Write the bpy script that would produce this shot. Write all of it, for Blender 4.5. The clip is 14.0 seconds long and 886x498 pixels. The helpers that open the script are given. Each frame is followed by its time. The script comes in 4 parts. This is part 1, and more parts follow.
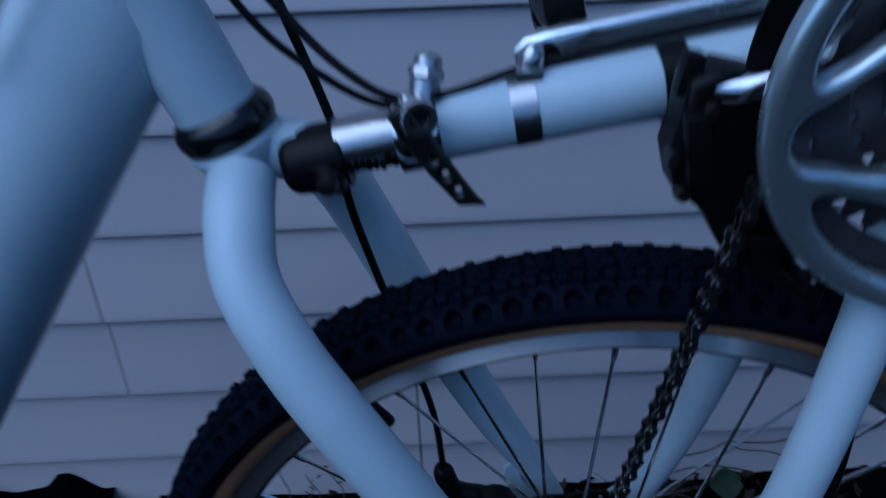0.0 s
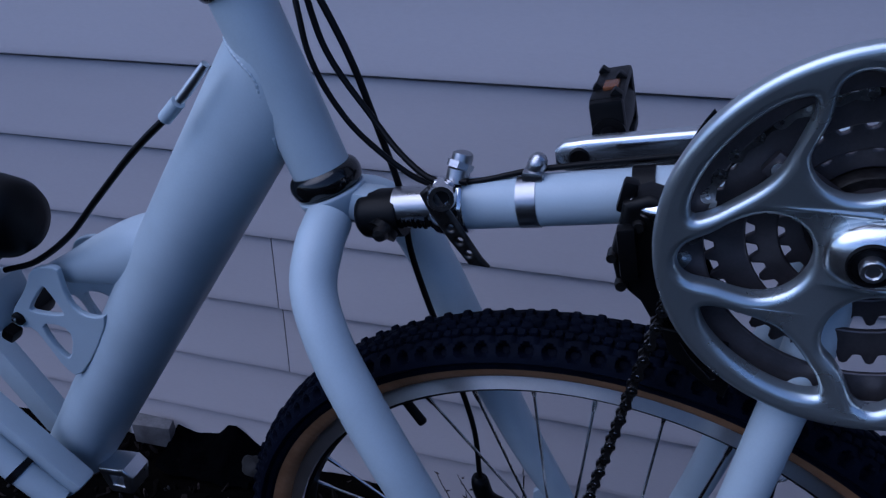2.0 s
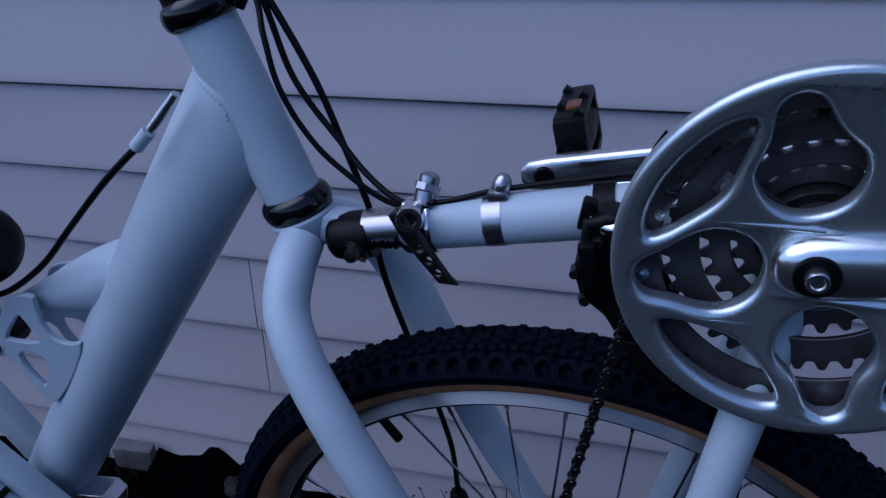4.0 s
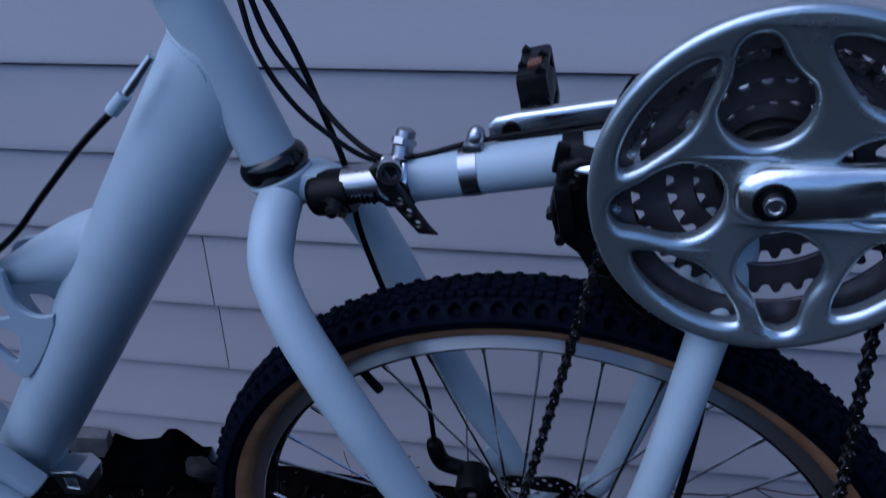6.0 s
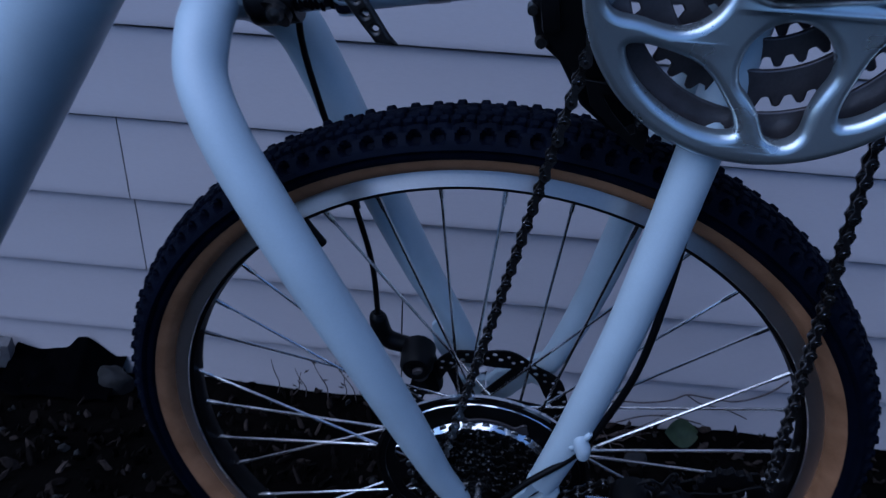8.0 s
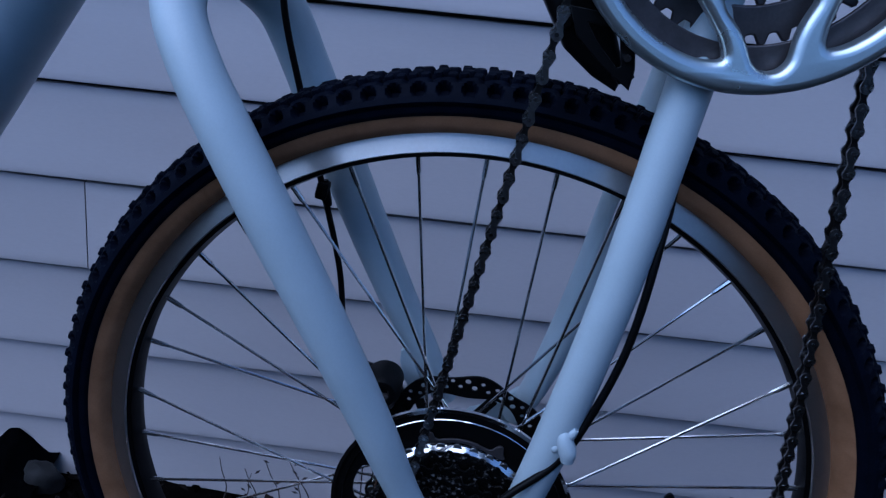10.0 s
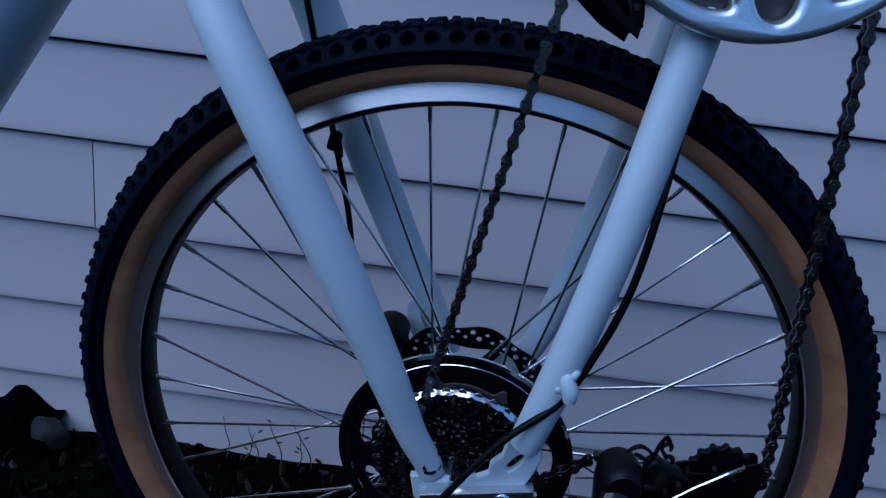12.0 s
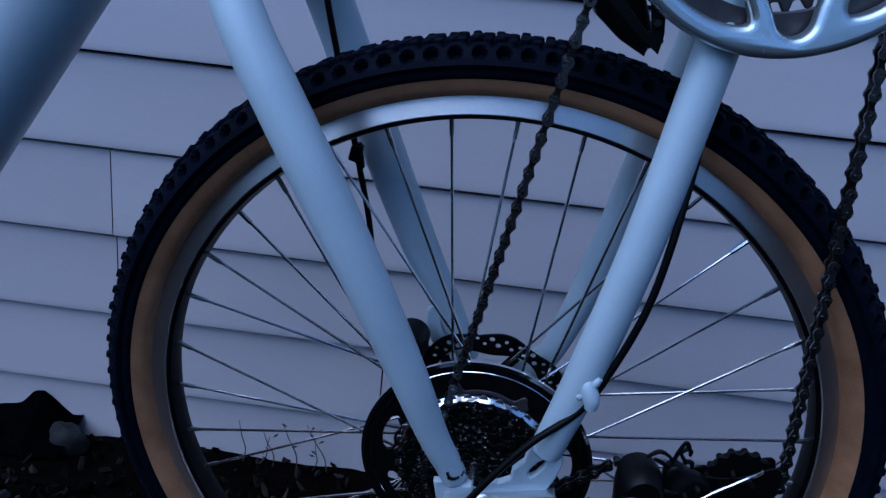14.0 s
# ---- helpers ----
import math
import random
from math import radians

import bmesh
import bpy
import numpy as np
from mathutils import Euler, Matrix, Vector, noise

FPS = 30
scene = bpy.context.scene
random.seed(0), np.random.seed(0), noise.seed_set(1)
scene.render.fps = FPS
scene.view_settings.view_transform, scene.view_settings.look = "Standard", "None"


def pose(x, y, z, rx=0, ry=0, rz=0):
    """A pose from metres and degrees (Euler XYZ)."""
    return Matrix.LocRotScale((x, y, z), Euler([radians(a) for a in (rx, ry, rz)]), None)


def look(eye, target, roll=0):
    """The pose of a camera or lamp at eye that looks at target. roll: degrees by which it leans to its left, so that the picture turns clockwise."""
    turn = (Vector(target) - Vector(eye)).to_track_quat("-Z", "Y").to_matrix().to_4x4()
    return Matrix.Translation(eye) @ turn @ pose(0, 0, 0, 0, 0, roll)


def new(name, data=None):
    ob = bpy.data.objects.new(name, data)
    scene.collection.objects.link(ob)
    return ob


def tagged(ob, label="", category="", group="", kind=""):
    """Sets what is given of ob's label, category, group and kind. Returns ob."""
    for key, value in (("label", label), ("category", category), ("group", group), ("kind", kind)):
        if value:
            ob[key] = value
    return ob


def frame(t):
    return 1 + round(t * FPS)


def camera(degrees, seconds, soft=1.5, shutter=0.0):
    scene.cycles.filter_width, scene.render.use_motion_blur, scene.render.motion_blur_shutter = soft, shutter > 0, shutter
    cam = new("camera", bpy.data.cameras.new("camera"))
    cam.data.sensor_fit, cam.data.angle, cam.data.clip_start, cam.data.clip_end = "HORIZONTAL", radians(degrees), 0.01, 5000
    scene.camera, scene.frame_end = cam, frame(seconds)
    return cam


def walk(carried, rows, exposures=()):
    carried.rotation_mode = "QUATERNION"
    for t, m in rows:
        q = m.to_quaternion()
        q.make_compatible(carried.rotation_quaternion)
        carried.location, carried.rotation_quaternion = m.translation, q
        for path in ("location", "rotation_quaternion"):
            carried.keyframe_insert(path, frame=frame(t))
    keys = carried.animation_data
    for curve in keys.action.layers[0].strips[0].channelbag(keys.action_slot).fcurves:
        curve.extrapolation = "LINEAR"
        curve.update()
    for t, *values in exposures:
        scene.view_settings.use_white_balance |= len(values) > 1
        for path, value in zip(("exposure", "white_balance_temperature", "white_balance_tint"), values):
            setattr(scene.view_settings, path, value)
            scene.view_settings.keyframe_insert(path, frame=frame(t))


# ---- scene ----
cam = camera(62.16, 14.0, soft=1.3, shutter=0.5)
walk(cam, [
    (0.0, pose(-0.1072, -0.3335, 0.8790, 56.551, 1.624, -2.049)),
    (0.2, pose(-0.0886, -0.3530, 0.9249, 57.555, 2.766, 2.032)),
    (0.5, pose(-0.0464, -0.3693, 0.9420, 61.872, 3.345, 11.979)),
    (1.0, pose(-0.0041, -0.3907, 0.9657, 62.801, 2.500, 20.742)),
    (1.5, pose(0.0056, -0.4047, 0.9450, 60.956, 1.553, 17.521)),
    (2.0, pose(0.0200, -0.4217, 0.9513, 59.894, 1.711, 16.854)),
    (2.5, pose(0.0222, -0.4165, 0.9471, 59.506, 2.127, 16.810)),
    (3.0, pose(0.0302, -0.4172, 0.9493, 59.655, 2.302, 16.144)),
    (3.2, pose(0.0315, -0.4190, 0.9520, 60.200, 2.320, 16.000)),
    (5.5, pose(0.0224, -0.4528, 0.9665, 61.024, 2.089, 11.178)),
    (6.0, pose(0.0091, -0.4648, 0.9555, 59.166, 1.915, 9.502)),
    (6.5, pose(-0.0101, -0.4712, 0.9264, 56.510, -0.345, 7.351)),
    (7.0, pose(-0.0251, -0.4810, 0.9058, 54.528, -2.012, 5.586)),
    (7.5, pose(-0.0250, -0.4819, 0.8920, 53.810, -2.570, 5.264)),
    (8.0, pose(-0.0156, -0.4611, 0.8524, 55.206, -2.459, 5.351)),
    (8.2, pose(-0.0105, -0.4484, 0.8235, 57.142, -2.504, 5.562)),
    (10.3, pose(-0.0080, -0.5094, 0.7162, 68.729, -5.754, 4.070)),
    (10.5, pose(-0.0195, -0.5161, 0.7190, 68.538, -6.157, 4.487)),
    (11.0, pose(-0.0235, -0.5133, 0.6983, 67.495, -6.691, 5.527)),
    (11.5, pose(-0.0177, -0.5137, 0.7069, 66.801, -5.852, 4.815)),
    (12.0, pose(-0.0129, -0.5182, 0.7006, 66.894, -6.266, 4.335)),
    (12.5, pose(-0.0046, -0.5212, 0.7059, 66.920, -5.691, 4.235)),
    (13.0, pose(-0.0181, -0.5243, 0.7053, 67.470, -5.845, 4.931)),
    (13.5, pose(-0.0188, -0.5270, 0.7055, 67.653, -5.968, 4.636)),
    (14.0, pose(-0.0252, -0.5261, 0.7091, 66.957, -5.789, 4.622)),
], exposures=[
    (0.0, 0.29, 4380, 6), (0.5, 0.37, 4500, 6), (1.0, 0.37, 4940, 20), (3.0, 0.37, 4960, 21),
    (5.5, 0.42, 4920, 19), (6.5, 0.47, 4770, 15), (8.0, 0.53, 4720, 15), (10.3, 0.69, 4680, 13), (14.0, 0.71, 4610, 12),
])
# ---- light ----
world = bpy.data.worlds.new("evening_sky")
scene.world = world
world.use_nodes = True
wn = world.node_tree.nodes
wbg = wn["Background"]
sky = wn.new("ShaderNodeTexSky")
sky.sky_type = 'NISHITA'
sky.sun_disc = False
sky.sun_elevation = radians(56.5)
sky.sun_rotation = radians(238)
world.node_tree.links.new(sky.outputs[0], wbg.inputs[0])
wbg.inputs[1].default_value = 0.085

sun_data = bpy.data.lights.new("veiled_sun", 'SUN')
sun_data.energy = 1.1
sun_data.angle = radians(70)
sun_data.color = (1.0, 0.97, 0.93)
sun = new("veiled_sun", sun_data)
sun.matrix_world = look((-1.7, -1.05, 3.0), (0, 0, 0))

# ---- materials ----


def mat(name, color, rough=0.5, metal=0.0, scale=40.0, vary=0.12, fine=400.0, bump=0.05, tint=None, coat=0.0, spec=0.5, per_piece=0.0, stretch=(1, 1, 1), per_island=0.0, spots=(0.35, 0.75)):
    """Two-scale noise on colour, roughness and relief."""
    m = bpy.data.materials.new(name)
    m.use_nodes = True
    nt = m.node_tree
    n, l = nt.nodes, nt.links
    b = n["Principled BSDF"]
    b.inputs["Roughness"].default_value = rough
    b.inputs["Metallic"].default_value = metal
    b.inputs["Coat Weight"].default_value = coat
    b.inputs["Coat Roughness"].default_value = 0.15
    b.inputs["Specular IOR Level"].default_value = spec
    tc = n.new("ShaderNodeTexCoord")
    mp = n.new("ShaderNodeMapping")
    mp.inputs["Scale"].default_value = stretch
    l.new(tc.outputs["Object"], mp.inputs[0])
    big, small = n.new("ShaderNodeTexNoise"), n.new("ShaderNodeTexNoise")
    big.inputs["Scale"].default_value, big.inputs["Detail"].default_value = scale, 5
    small.inputs["Scale"].default_value, small.inputs["Detail"].default_value = fine, 3
    l.new(mp.outputs[0], big.inputs["Vector"])
    l.new(mp.outputs[0], small.inputs["Vector"])
    mix = n.new("ShaderNodeMix")
    mix.data_type = 'RGBA'
    t = tint or tuple(c * (1 - vary * 2) for c in color)
    mix.inputs[6].default_value = (*color, 1)
    mix.inputs[7].default_value = (*t, 1)
    ramp = n.new("ShaderNodeMapRange")
    ramp.inputs[1].default_value, ramp.inputs[2].default_value = spots
    l.new(big.outputs[0], ramp.inputs[0])
    l.new(ramp.outputs[0], mix.inputs[0])
    val = n.new("ShaderNodeHueSaturation")
    l.new(mix.outputs[2], val.inputs["Color"])
    mr = n.new("ShaderNodeMapRange")
    mr.inputs[3].default_value, mr.inputs[4].default_value = 1 - vary, 1 + vary
    l.new(small.outputs[0], mr.inputs[0])
    if per_piece:
        oi = n.new("ShaderNodeObjectInfo")
        pr = n.new("ShaderNodeMapRange")
        pr.inputs[3].default_value, pr.inputs[4].default_value = 1 - per_piece, 1 + per_piece
        l.new(oi.outputs["Random"], pr.inputs[0])
        mul = n.new("ShaderNodeMath")
        mul.operation = 'MULTIPLY'
        l.new(mr.outputs[0], mul.inputs[0])
        l.new(pr.outputs[0], mul.inputs[1])
        l.new(mul.outputs[0], val.inputs["Value"])
    else:
        l.new(mr.outputs[0], val.inputs["Value"])
    if per_island:
        geo, sharp, span = n.new("ShaderNodeNewGeometry"), n.new("ShaderNodeMath"), n.new("ShaderNodeMapRange")
        sharp.operation = 'POWER'
        sharp.inputs[1].default_value = 4.0
        span.inputs[3].default_value, span.inputs[4].default_value = 0.4, per_island
        l.new(geo.outputs["Random Per Island"], sharp.inputs[0])
        l.new(sharp.outputs[0], span.inputs[0])
        tone = n.new("ShaderNodeMath")
        tone.operation = 'MULTIPLY'
        l.new(mr.outputs[0], tone.inputs[0])
        l.new(span.outputs[0], tone.inputs[1])
        l.new(tone.outputs[0], val.inputs["Value"])
    l.new(val.outputs[0], b.inputs["Base Color"])
    rr = n.new("ShaderNodeMapRange")
    rr.inputs[3].default_value, rr.inputs[4].default_value = max(rough - 0.1, 0.02), min(rough + 0.1, 1)
    l.new(big.outputs[0], rr.inputs[0])
    l.new(rr.outputs[0], b.inputs["Roughness"])
    if bump:
        bp = n.new("ShaderNodeBump")
        bp.inputs["Strength"].default_value = bump
        bp.inputs["Distance"].default_value = 0.002
        l.new(small.outputs[0], bp.inputs["Height"])
        l.new(bp.outputs[0], b.inputs["Normal"])
    return m


PAINT = mat("pale_blue_paint", (0.440, 0.520, 0.575), 0.38, 0.0, 22, 0.05, 700, 0.03, tint=(0.395, 0.470, 0.520), spec=0.4)
SIDING = mat("vinyl_siding", (0.53, 0.50, 0.515), 0.55, 0.0, 3.0, 0.05, 260, 0.03, tint=(0.48, 0.45, 0.465), per_piece=0.03, stretch=(0.4, 1, 1.6))
RUBBER = mat("black_rubber", (0.0030, 0.0044, 0.0108), 0.62, 0.0, 60, 0.25, 500, 0.15, spec=0.04)
TAN = mat("tan_sidewall", (0.345, 0.178, 0.088), 0.75, 0.0, 30, 0.18, 900, 0.14, tint=(0.22, 0.11, 0.05), spec=0.2)
ALU = mat("brushed_aluminium", (0.76, 0.77, 0.79), 0.30, 1.0, 25, 0.08, 600, 0.04)
CHROME = mat("chrome", (0.80, 0.80, 0.82), 0.14, 1.0, 60, 0.06, 500, 0.02)
STEEL = mat("spoke_steel", (0.82, 0.82, 0.83), 0.19, 1.0, 9, 0.04, 120, 0.0)
BLACK = mat("black_plastic", (0.0030, 0.0030, 0.0036), 0.42, 0.0, 50, 0.2, 400, 0.06, spec=0.16)
GLOSS = mat("gloss_black", (0.005, 0.005, 0.0055), 0.16, 0.0, 50, 0.2, 400, 0.02)
DARKMETAL = mat("greasy_steel", (0.075, 0.07, 0.068), 0.36, 0.9, 80, 0.3, 500, 0.1, tint=(0.012, 0.011, 0.010))
# oily black steel; the pale tint specks are glints put into the colour
GREASE = mat("oily_steel_painted_glints", (0.006, 0.006, 0.0065), 0.30, 0.6, 260, 0.5, 900, 0.5, tint=(0.50, 0.48, 0.48), spec=0.3, spots=(0.60, 0.72))
# near-black backing: its colour supplies the shade in siding slots and joints
SHADE_BACKING = mat("shade_dark_backing", (0.03, 0.028, 0.027), 0.9, 0.0, 5, 0.2, 100, 0.2)
# dark surface of the unseen walls added to hold back low light
BLOCKER = mat("dark_light_blocker", (0.050, 0.046, 0.042), 0.9, 0.0, 3, 0.3, 60, 0.4)
GUARD = mat("silver_blue_paint", (0.56, 0.62, 0.64), 0.29, 0.88, 30, 0.05, 800, 0.02)
FORGED = mat("forged_aluminium", (0.80, 0.83, 0.84), 0.24, 0.97, 25, 0.06, 600, 0.03)
SLEEVE = mat("brushed_sleeve", (0.44, 0.44, 0.46), 0.30, 1.0, 60, 0.10, 400, 0.03, tint=(0.36, 0.36, 0.37), stretch=(0.2, 1, 1))
RINGGREY = mat("worn_grey_chainring", (0.115, 0.104, 0.110), 0.42, 0.7, 50, 0.18, 500, 0.06)
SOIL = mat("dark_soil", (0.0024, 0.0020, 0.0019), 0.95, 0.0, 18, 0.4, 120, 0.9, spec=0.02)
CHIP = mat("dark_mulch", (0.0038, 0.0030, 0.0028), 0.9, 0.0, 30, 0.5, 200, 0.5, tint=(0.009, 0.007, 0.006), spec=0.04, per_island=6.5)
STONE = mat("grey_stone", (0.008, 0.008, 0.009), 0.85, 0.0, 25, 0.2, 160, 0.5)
BLOCK = mat("weathered_block", (0.16, 0.155, 0.16), 0.9, 0.0, 30, 0.25, 200, 0.4, tint=(0.08, 0.078, 0.08))
CONCRETE = mat("pale_concrete", (0.34, 0.33, 0.32), 0.85, 0.0, 2.0, 0.08, 120, 0.3)
CHAINSTEEL = mat("worn_chain_steel", (0.42, 0.42, 0.43), 0.28, 1.0, 160, 0.3, 700, 0.1, tint=(0.22, 0.21, 0.21))
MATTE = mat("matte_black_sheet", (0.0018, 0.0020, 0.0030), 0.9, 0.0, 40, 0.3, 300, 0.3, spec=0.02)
LEAFM = mat("green_leaf", (0.06, 0.09, 0.045), 0.5, 0.0, 60, 0.2, 300, 0.1)
TWIG = mat("dry_twig", (0.07, 0.05, 0.045), 0.85, 0.0, 60, 0.3, 300, 0.3)
ORANGE = mat("amber_reflector", (0.15, 0.05, 0.015), 0.25, 0.0, 80, 0.1, 600, 0.2)

tn, tl = TAN.node_tree.nodes, TAN.node_tree.links
thread = tn.new("ShaderNodeTexWave")
thread.wave_type, thread.bands_direction = 'BANDS', 'DIAGONAL'
thread.inputs["Scale"].default_value, thread.inputs["Distortion"].default_value = 55.0, 3.0
coord = tn.new("ShaderNodeTexCoord")
tl.new(coord.outputs["Object"], thread.inputs["Vector"])
ridge = tn.new("ShaderNodeBump")
ridge.inputs["Strength"].default_value, ridge.inputs["Distance"].default_value = 0.22, 0.001
tl.new(thread.outputs["Fac"], ridge.inputs["Height"])
tb_in = tn["Principled BSDF"].inputs["Normal"]
tl.new(tb_in.links[0].from_socket, ridge.inputs["Normal"])
tl.new(ridge.outputs[0], tb_in)

RIM = mat("machined_rim", (0.92, 0.91, 0.90), 0.38, 0.96, 25, 0.05, 500, 0.02)
rb = RIM.node_tree.nodes["Principled BSDF"]
rb.inputs["Anisotropic"].default_value = 0.90
tg = RIM.node_tree.nodes.new("ShaderNodeTangent")
tg.direction_type, tg.axis = 'RADIAL', 'Y'
rb.inputs["Anisotropic Rotation"].default_value = 0.25
RIM.node_tree.links.new(tg.outputs[0], rb.inputs["Tangent"])

# ---- building helpers ----


def mesh_of(bm, name, material, smooth=True):
    me = bpy.data.meshes.new(name)
    bmesh.ops.recalc_face_normals(bm, faces=bm.faces)
    bm.to_mesh(me)
    bm.free()
    me.materials.append(material)
    if smooth:
        for f in me.polygons:
            f.use_smooth = True
        me.set_sharp_from_angle(angle=radians(38))
    return me


def part(name, bm, material, parent=None, label="", matrix=None, smooth=True):
    me = bm if isinstance(bm, bpy.types.Mesh) else mesh_of(bm, name, material, smooth)
    ob = new(name, me)
    if matrix is not None:
        ob.matrix_world = matrix
    if parent is not None:
        ob.parent = parent
        ob.matrix_parent_inverse = parent_world[parent].inverted() if parent in parent_world else Matrix()
    parent_world[ob] = matrix.copy() if matrix is not None else Matrix()
    if label:
        tagged(ob, label)
    return ob


parent_world = {}


def spline(points, per=8):
    """Catmull-Rom through points of any length (x, y, z, radius, ...)."""
    pts = [np.array(q, float) for q in points]
    if len(pts) == 2:
        return [pts[0] + (pts[1] - pts[0]) * i / per for i in range(per + 1)]
    out = []
    ext = [2 * pts[0] - pts[1], *pts, 2 * pts[-1] - pts[-2]]
    for i in range(1, len(ext) - 2):
        a, b, c, d = ext[i - 1:i + 3]
        for k in range(per):
            s = k / per
            out.append(0.5 * (2 * b + (c - a) * s + (2 * a - 5 * b + 4 * c - d) * s * s + (3 * b - a - 3 * c + d) * s ** 3))
    out.append(pts[-1])
    return out


def tube(bm, points, seg=20, per=8, caps=True, squash=1.0):
    """A round tube along points (x, y, z, radius)."""
    path = spline(points, per)
    P = [Vector([float(c) for c in q[:3]]) for q in path]
    normal = None
    rings = []
    for i, q in enumerate(path):
        d = (P[min(i + 1, len(P) - 1)] - P[max(i - 1, 0)]).normalized()
        if normal is None:
            normal = d.orthogonal().normalized()
        normal = (normal - d * normal.dot(d)).normalized()
        side = d.cross(normal)
        rings.append([bm.verts.new(P[i] + float(q[3]) * (math.cos(a) * normal + squash * math.sin(a) * side))
                      for a in (2 * math.pi * k / seg for k in range(seg))])
    for r0, r1 in zip(rings, rings[1:]):
        for k in range(seg):
            bm.faces.new((r0[k], r0[(k + 1) % seg], r1[(k + 1) % seg], r1[k]))
    if caps:
        bm.faces.new(rings[0])
        bm.faces.new(list(reversed(rings[-1])))
    return bm


def tube_bm(points, seg=20, per=8, caps=True, squash=1.0):
    return tube(bmesh.new(), points, seg, per, caps, squash)


def lathe(bm, profile, seg=96, closed=False, m=Matrix()):
    """Profile of (radius, y) turned round the y axis."""
    rings = []
    for k in range(seg):
        a = 2 * math.pi * k / seg
        rings.append([bm.verts.new(m @ Vector((r * math.sin(a), y, r * math.cos(a)))) for r, y in profile])
    n = len(profile)
    for k in range(seg):
        r0, r1 = rings[k], rings[(k + 1) % seg]
        for i in range(n if closed else n - 1):
            j = (i + 1) % n
            bm.faces.new((r0[i], r0[j], r1[j], r1[i]))
    if not closed:
        for i in (0, n - 1):
            if profile[i][0] > 1e-6:
                bm.faces.new([r[i] for r in rings])
    return bm


def lathe_bm(profile, seg=96, closed=False, m=Matrix()):
    return lathe(bmesh.new(), profile, seg, closed, m)


def box(bm, size, m=Matrix(), bevel=0.0):
    made = bmesh.ops.create_cube(bm, size=1.0, matrix=m @ Matrix.Diagonal((*size, 1)))
    if bevel:
        edges = list({e for v in made["verts"] for e in v.link_edges})
        bmesh.ops.bevel(bm, geom=edges, offset=bevel, segments=2, affect='EDGES', profile=0.6)
    return bm


def box_bm(size, m=Matrix(), bevel=0.0):
    return box(bmesh.new(), size, m, bevel)


def plate_mesh(name, loops, thick, bevel, material):
    """A flat plate in the xz plane, first loop outside, the others holes; rounded edges."""
    cu = bpy.data.curves.new(name, 'CURVE')
    cu.dimensions, cu.fill_mode = '2D', 'BOTH'
    cu.extrude, cu.bevel_depth, cu.bevel_resolution = max(thick / 2 - bevel, 0.0001), bevel, (5 if bevel > 0.003 else 2)
    cu.offset = -bevel
    for loop in loops:
        s = cu.splines.new('POLY')
        s.points.add(len(loop) - 1)
        for q, (x, z) in zip(s.points, loop):
            q.co = (x, z, 0, 1)
        s.use_cyclic_u = True
    ob = bpy.data.objects.new(name, cu)
    scene.collection.objects.link(ob)
    me = bpy.data.meshes.new_from_object(ob.evaluated_get(bpy.context.evaluated_depsgraph_get()))
    bpy.data.objects.remove(ob)
    bpy.data.curves.remove(cu)
    me.transform(Matrix.Rotation(radians(90), 4, 'X'))
    me.materials.clear()
    me.materials.append(material)
    for f in me.polygons:
        f.use_smooth = True
    me.set_sharp_from_angle(angle=radians(40))
    me.name = name
    return me


def circle(r, n=40, cx=0.0, cz=0.0):
    return [(cx + r * math.sin(2 * math.pi * k / n), cz + r * math.cos(2 * math.pi * k / n)) for k in range(n)]


def teeth(r, count, depth=0.006):
    """Outline of a toothed wheel."""
    out = []
    for k in range(count):
        for s, h in ((-0.5, 0), (-0.34, 0.05), (-0.16, 0.85), (0.0, 1.0), (0.16, 0.85), (0.34, 0.05)):
            a = 2 * math.pi * (k + s) / count
            rr = r - depth + depth * h
            out.append((rr * math.sin(a), rr * math.cos(a)))
    return out


def polar(deg, r):
    return (r * math.cos(radians(deg)), r * math.sin(radians(deg)))
# ---- ground and wall ----
WALL_Y, COURSE, LINE0 = 0.5103, 0.14124, 0.6536
GROUND_Z, BED_Z = -0.012, -0.165


def ground_z(x, y):
    s = min(max((y - 0.10) / 0.34, 0.0), 1.0)
    s = s * s * (3 - 2 * s)
    return GROUND_Z + (BED_Z - GROUND_Z) * s


bm = bmesh.new()
xs = [-400, -60, -8, -3] + [-1.6 + 0.04 * i for i in range(81)] + [3, 8, 60, 400]
ys = [-400, -60, -8, -2] + [-1.0 + 0.04 * i for i in range(40)] + [1, 8, 60, 400]
grid = []
for y in ys:
    row = []
    for x in xs:
        near = abs(x) < 2 and -1.1 < y < 0.6
        h = 0.012 * noise.noise(Vector((x * 9, y * 9, 0))) + 0.006 * noise.noise(Vector((x * 30, y * 30, 3))) if near else 0
        flat = 1.0 if math.hypot(x, y) > 0.1 else 0.0
        row.append(bm.verts.new((x, y, ground_z(x, y) + h * flat)))
    grid.append(row)
for r0, r1 in zip(grid, grid[1:]):
    for i in range(len(xs) - 1):
        bm.faces.new((r0[i], r0[i + 1], r1[i + 1], r1[i]))
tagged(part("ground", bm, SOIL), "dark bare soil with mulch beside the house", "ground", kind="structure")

bm = box_bm((40.0, 10.0, 0.12), Matrix.Translation((0, -7.30, GROUND_Z - 0.02)), 0.01)
tagged(part("pavement", bm, CONCRETE), "pale concrete driveway beyond the dark bed", "pavement", kind="structure")

wall_x0, wall_x1 = -4.0, 4.0
bm = box_bm((wall_x1 - wall_x0, 0.16, 3.2), Matrix.Translation((0, WALL_Y + 0.087, 1.3)))
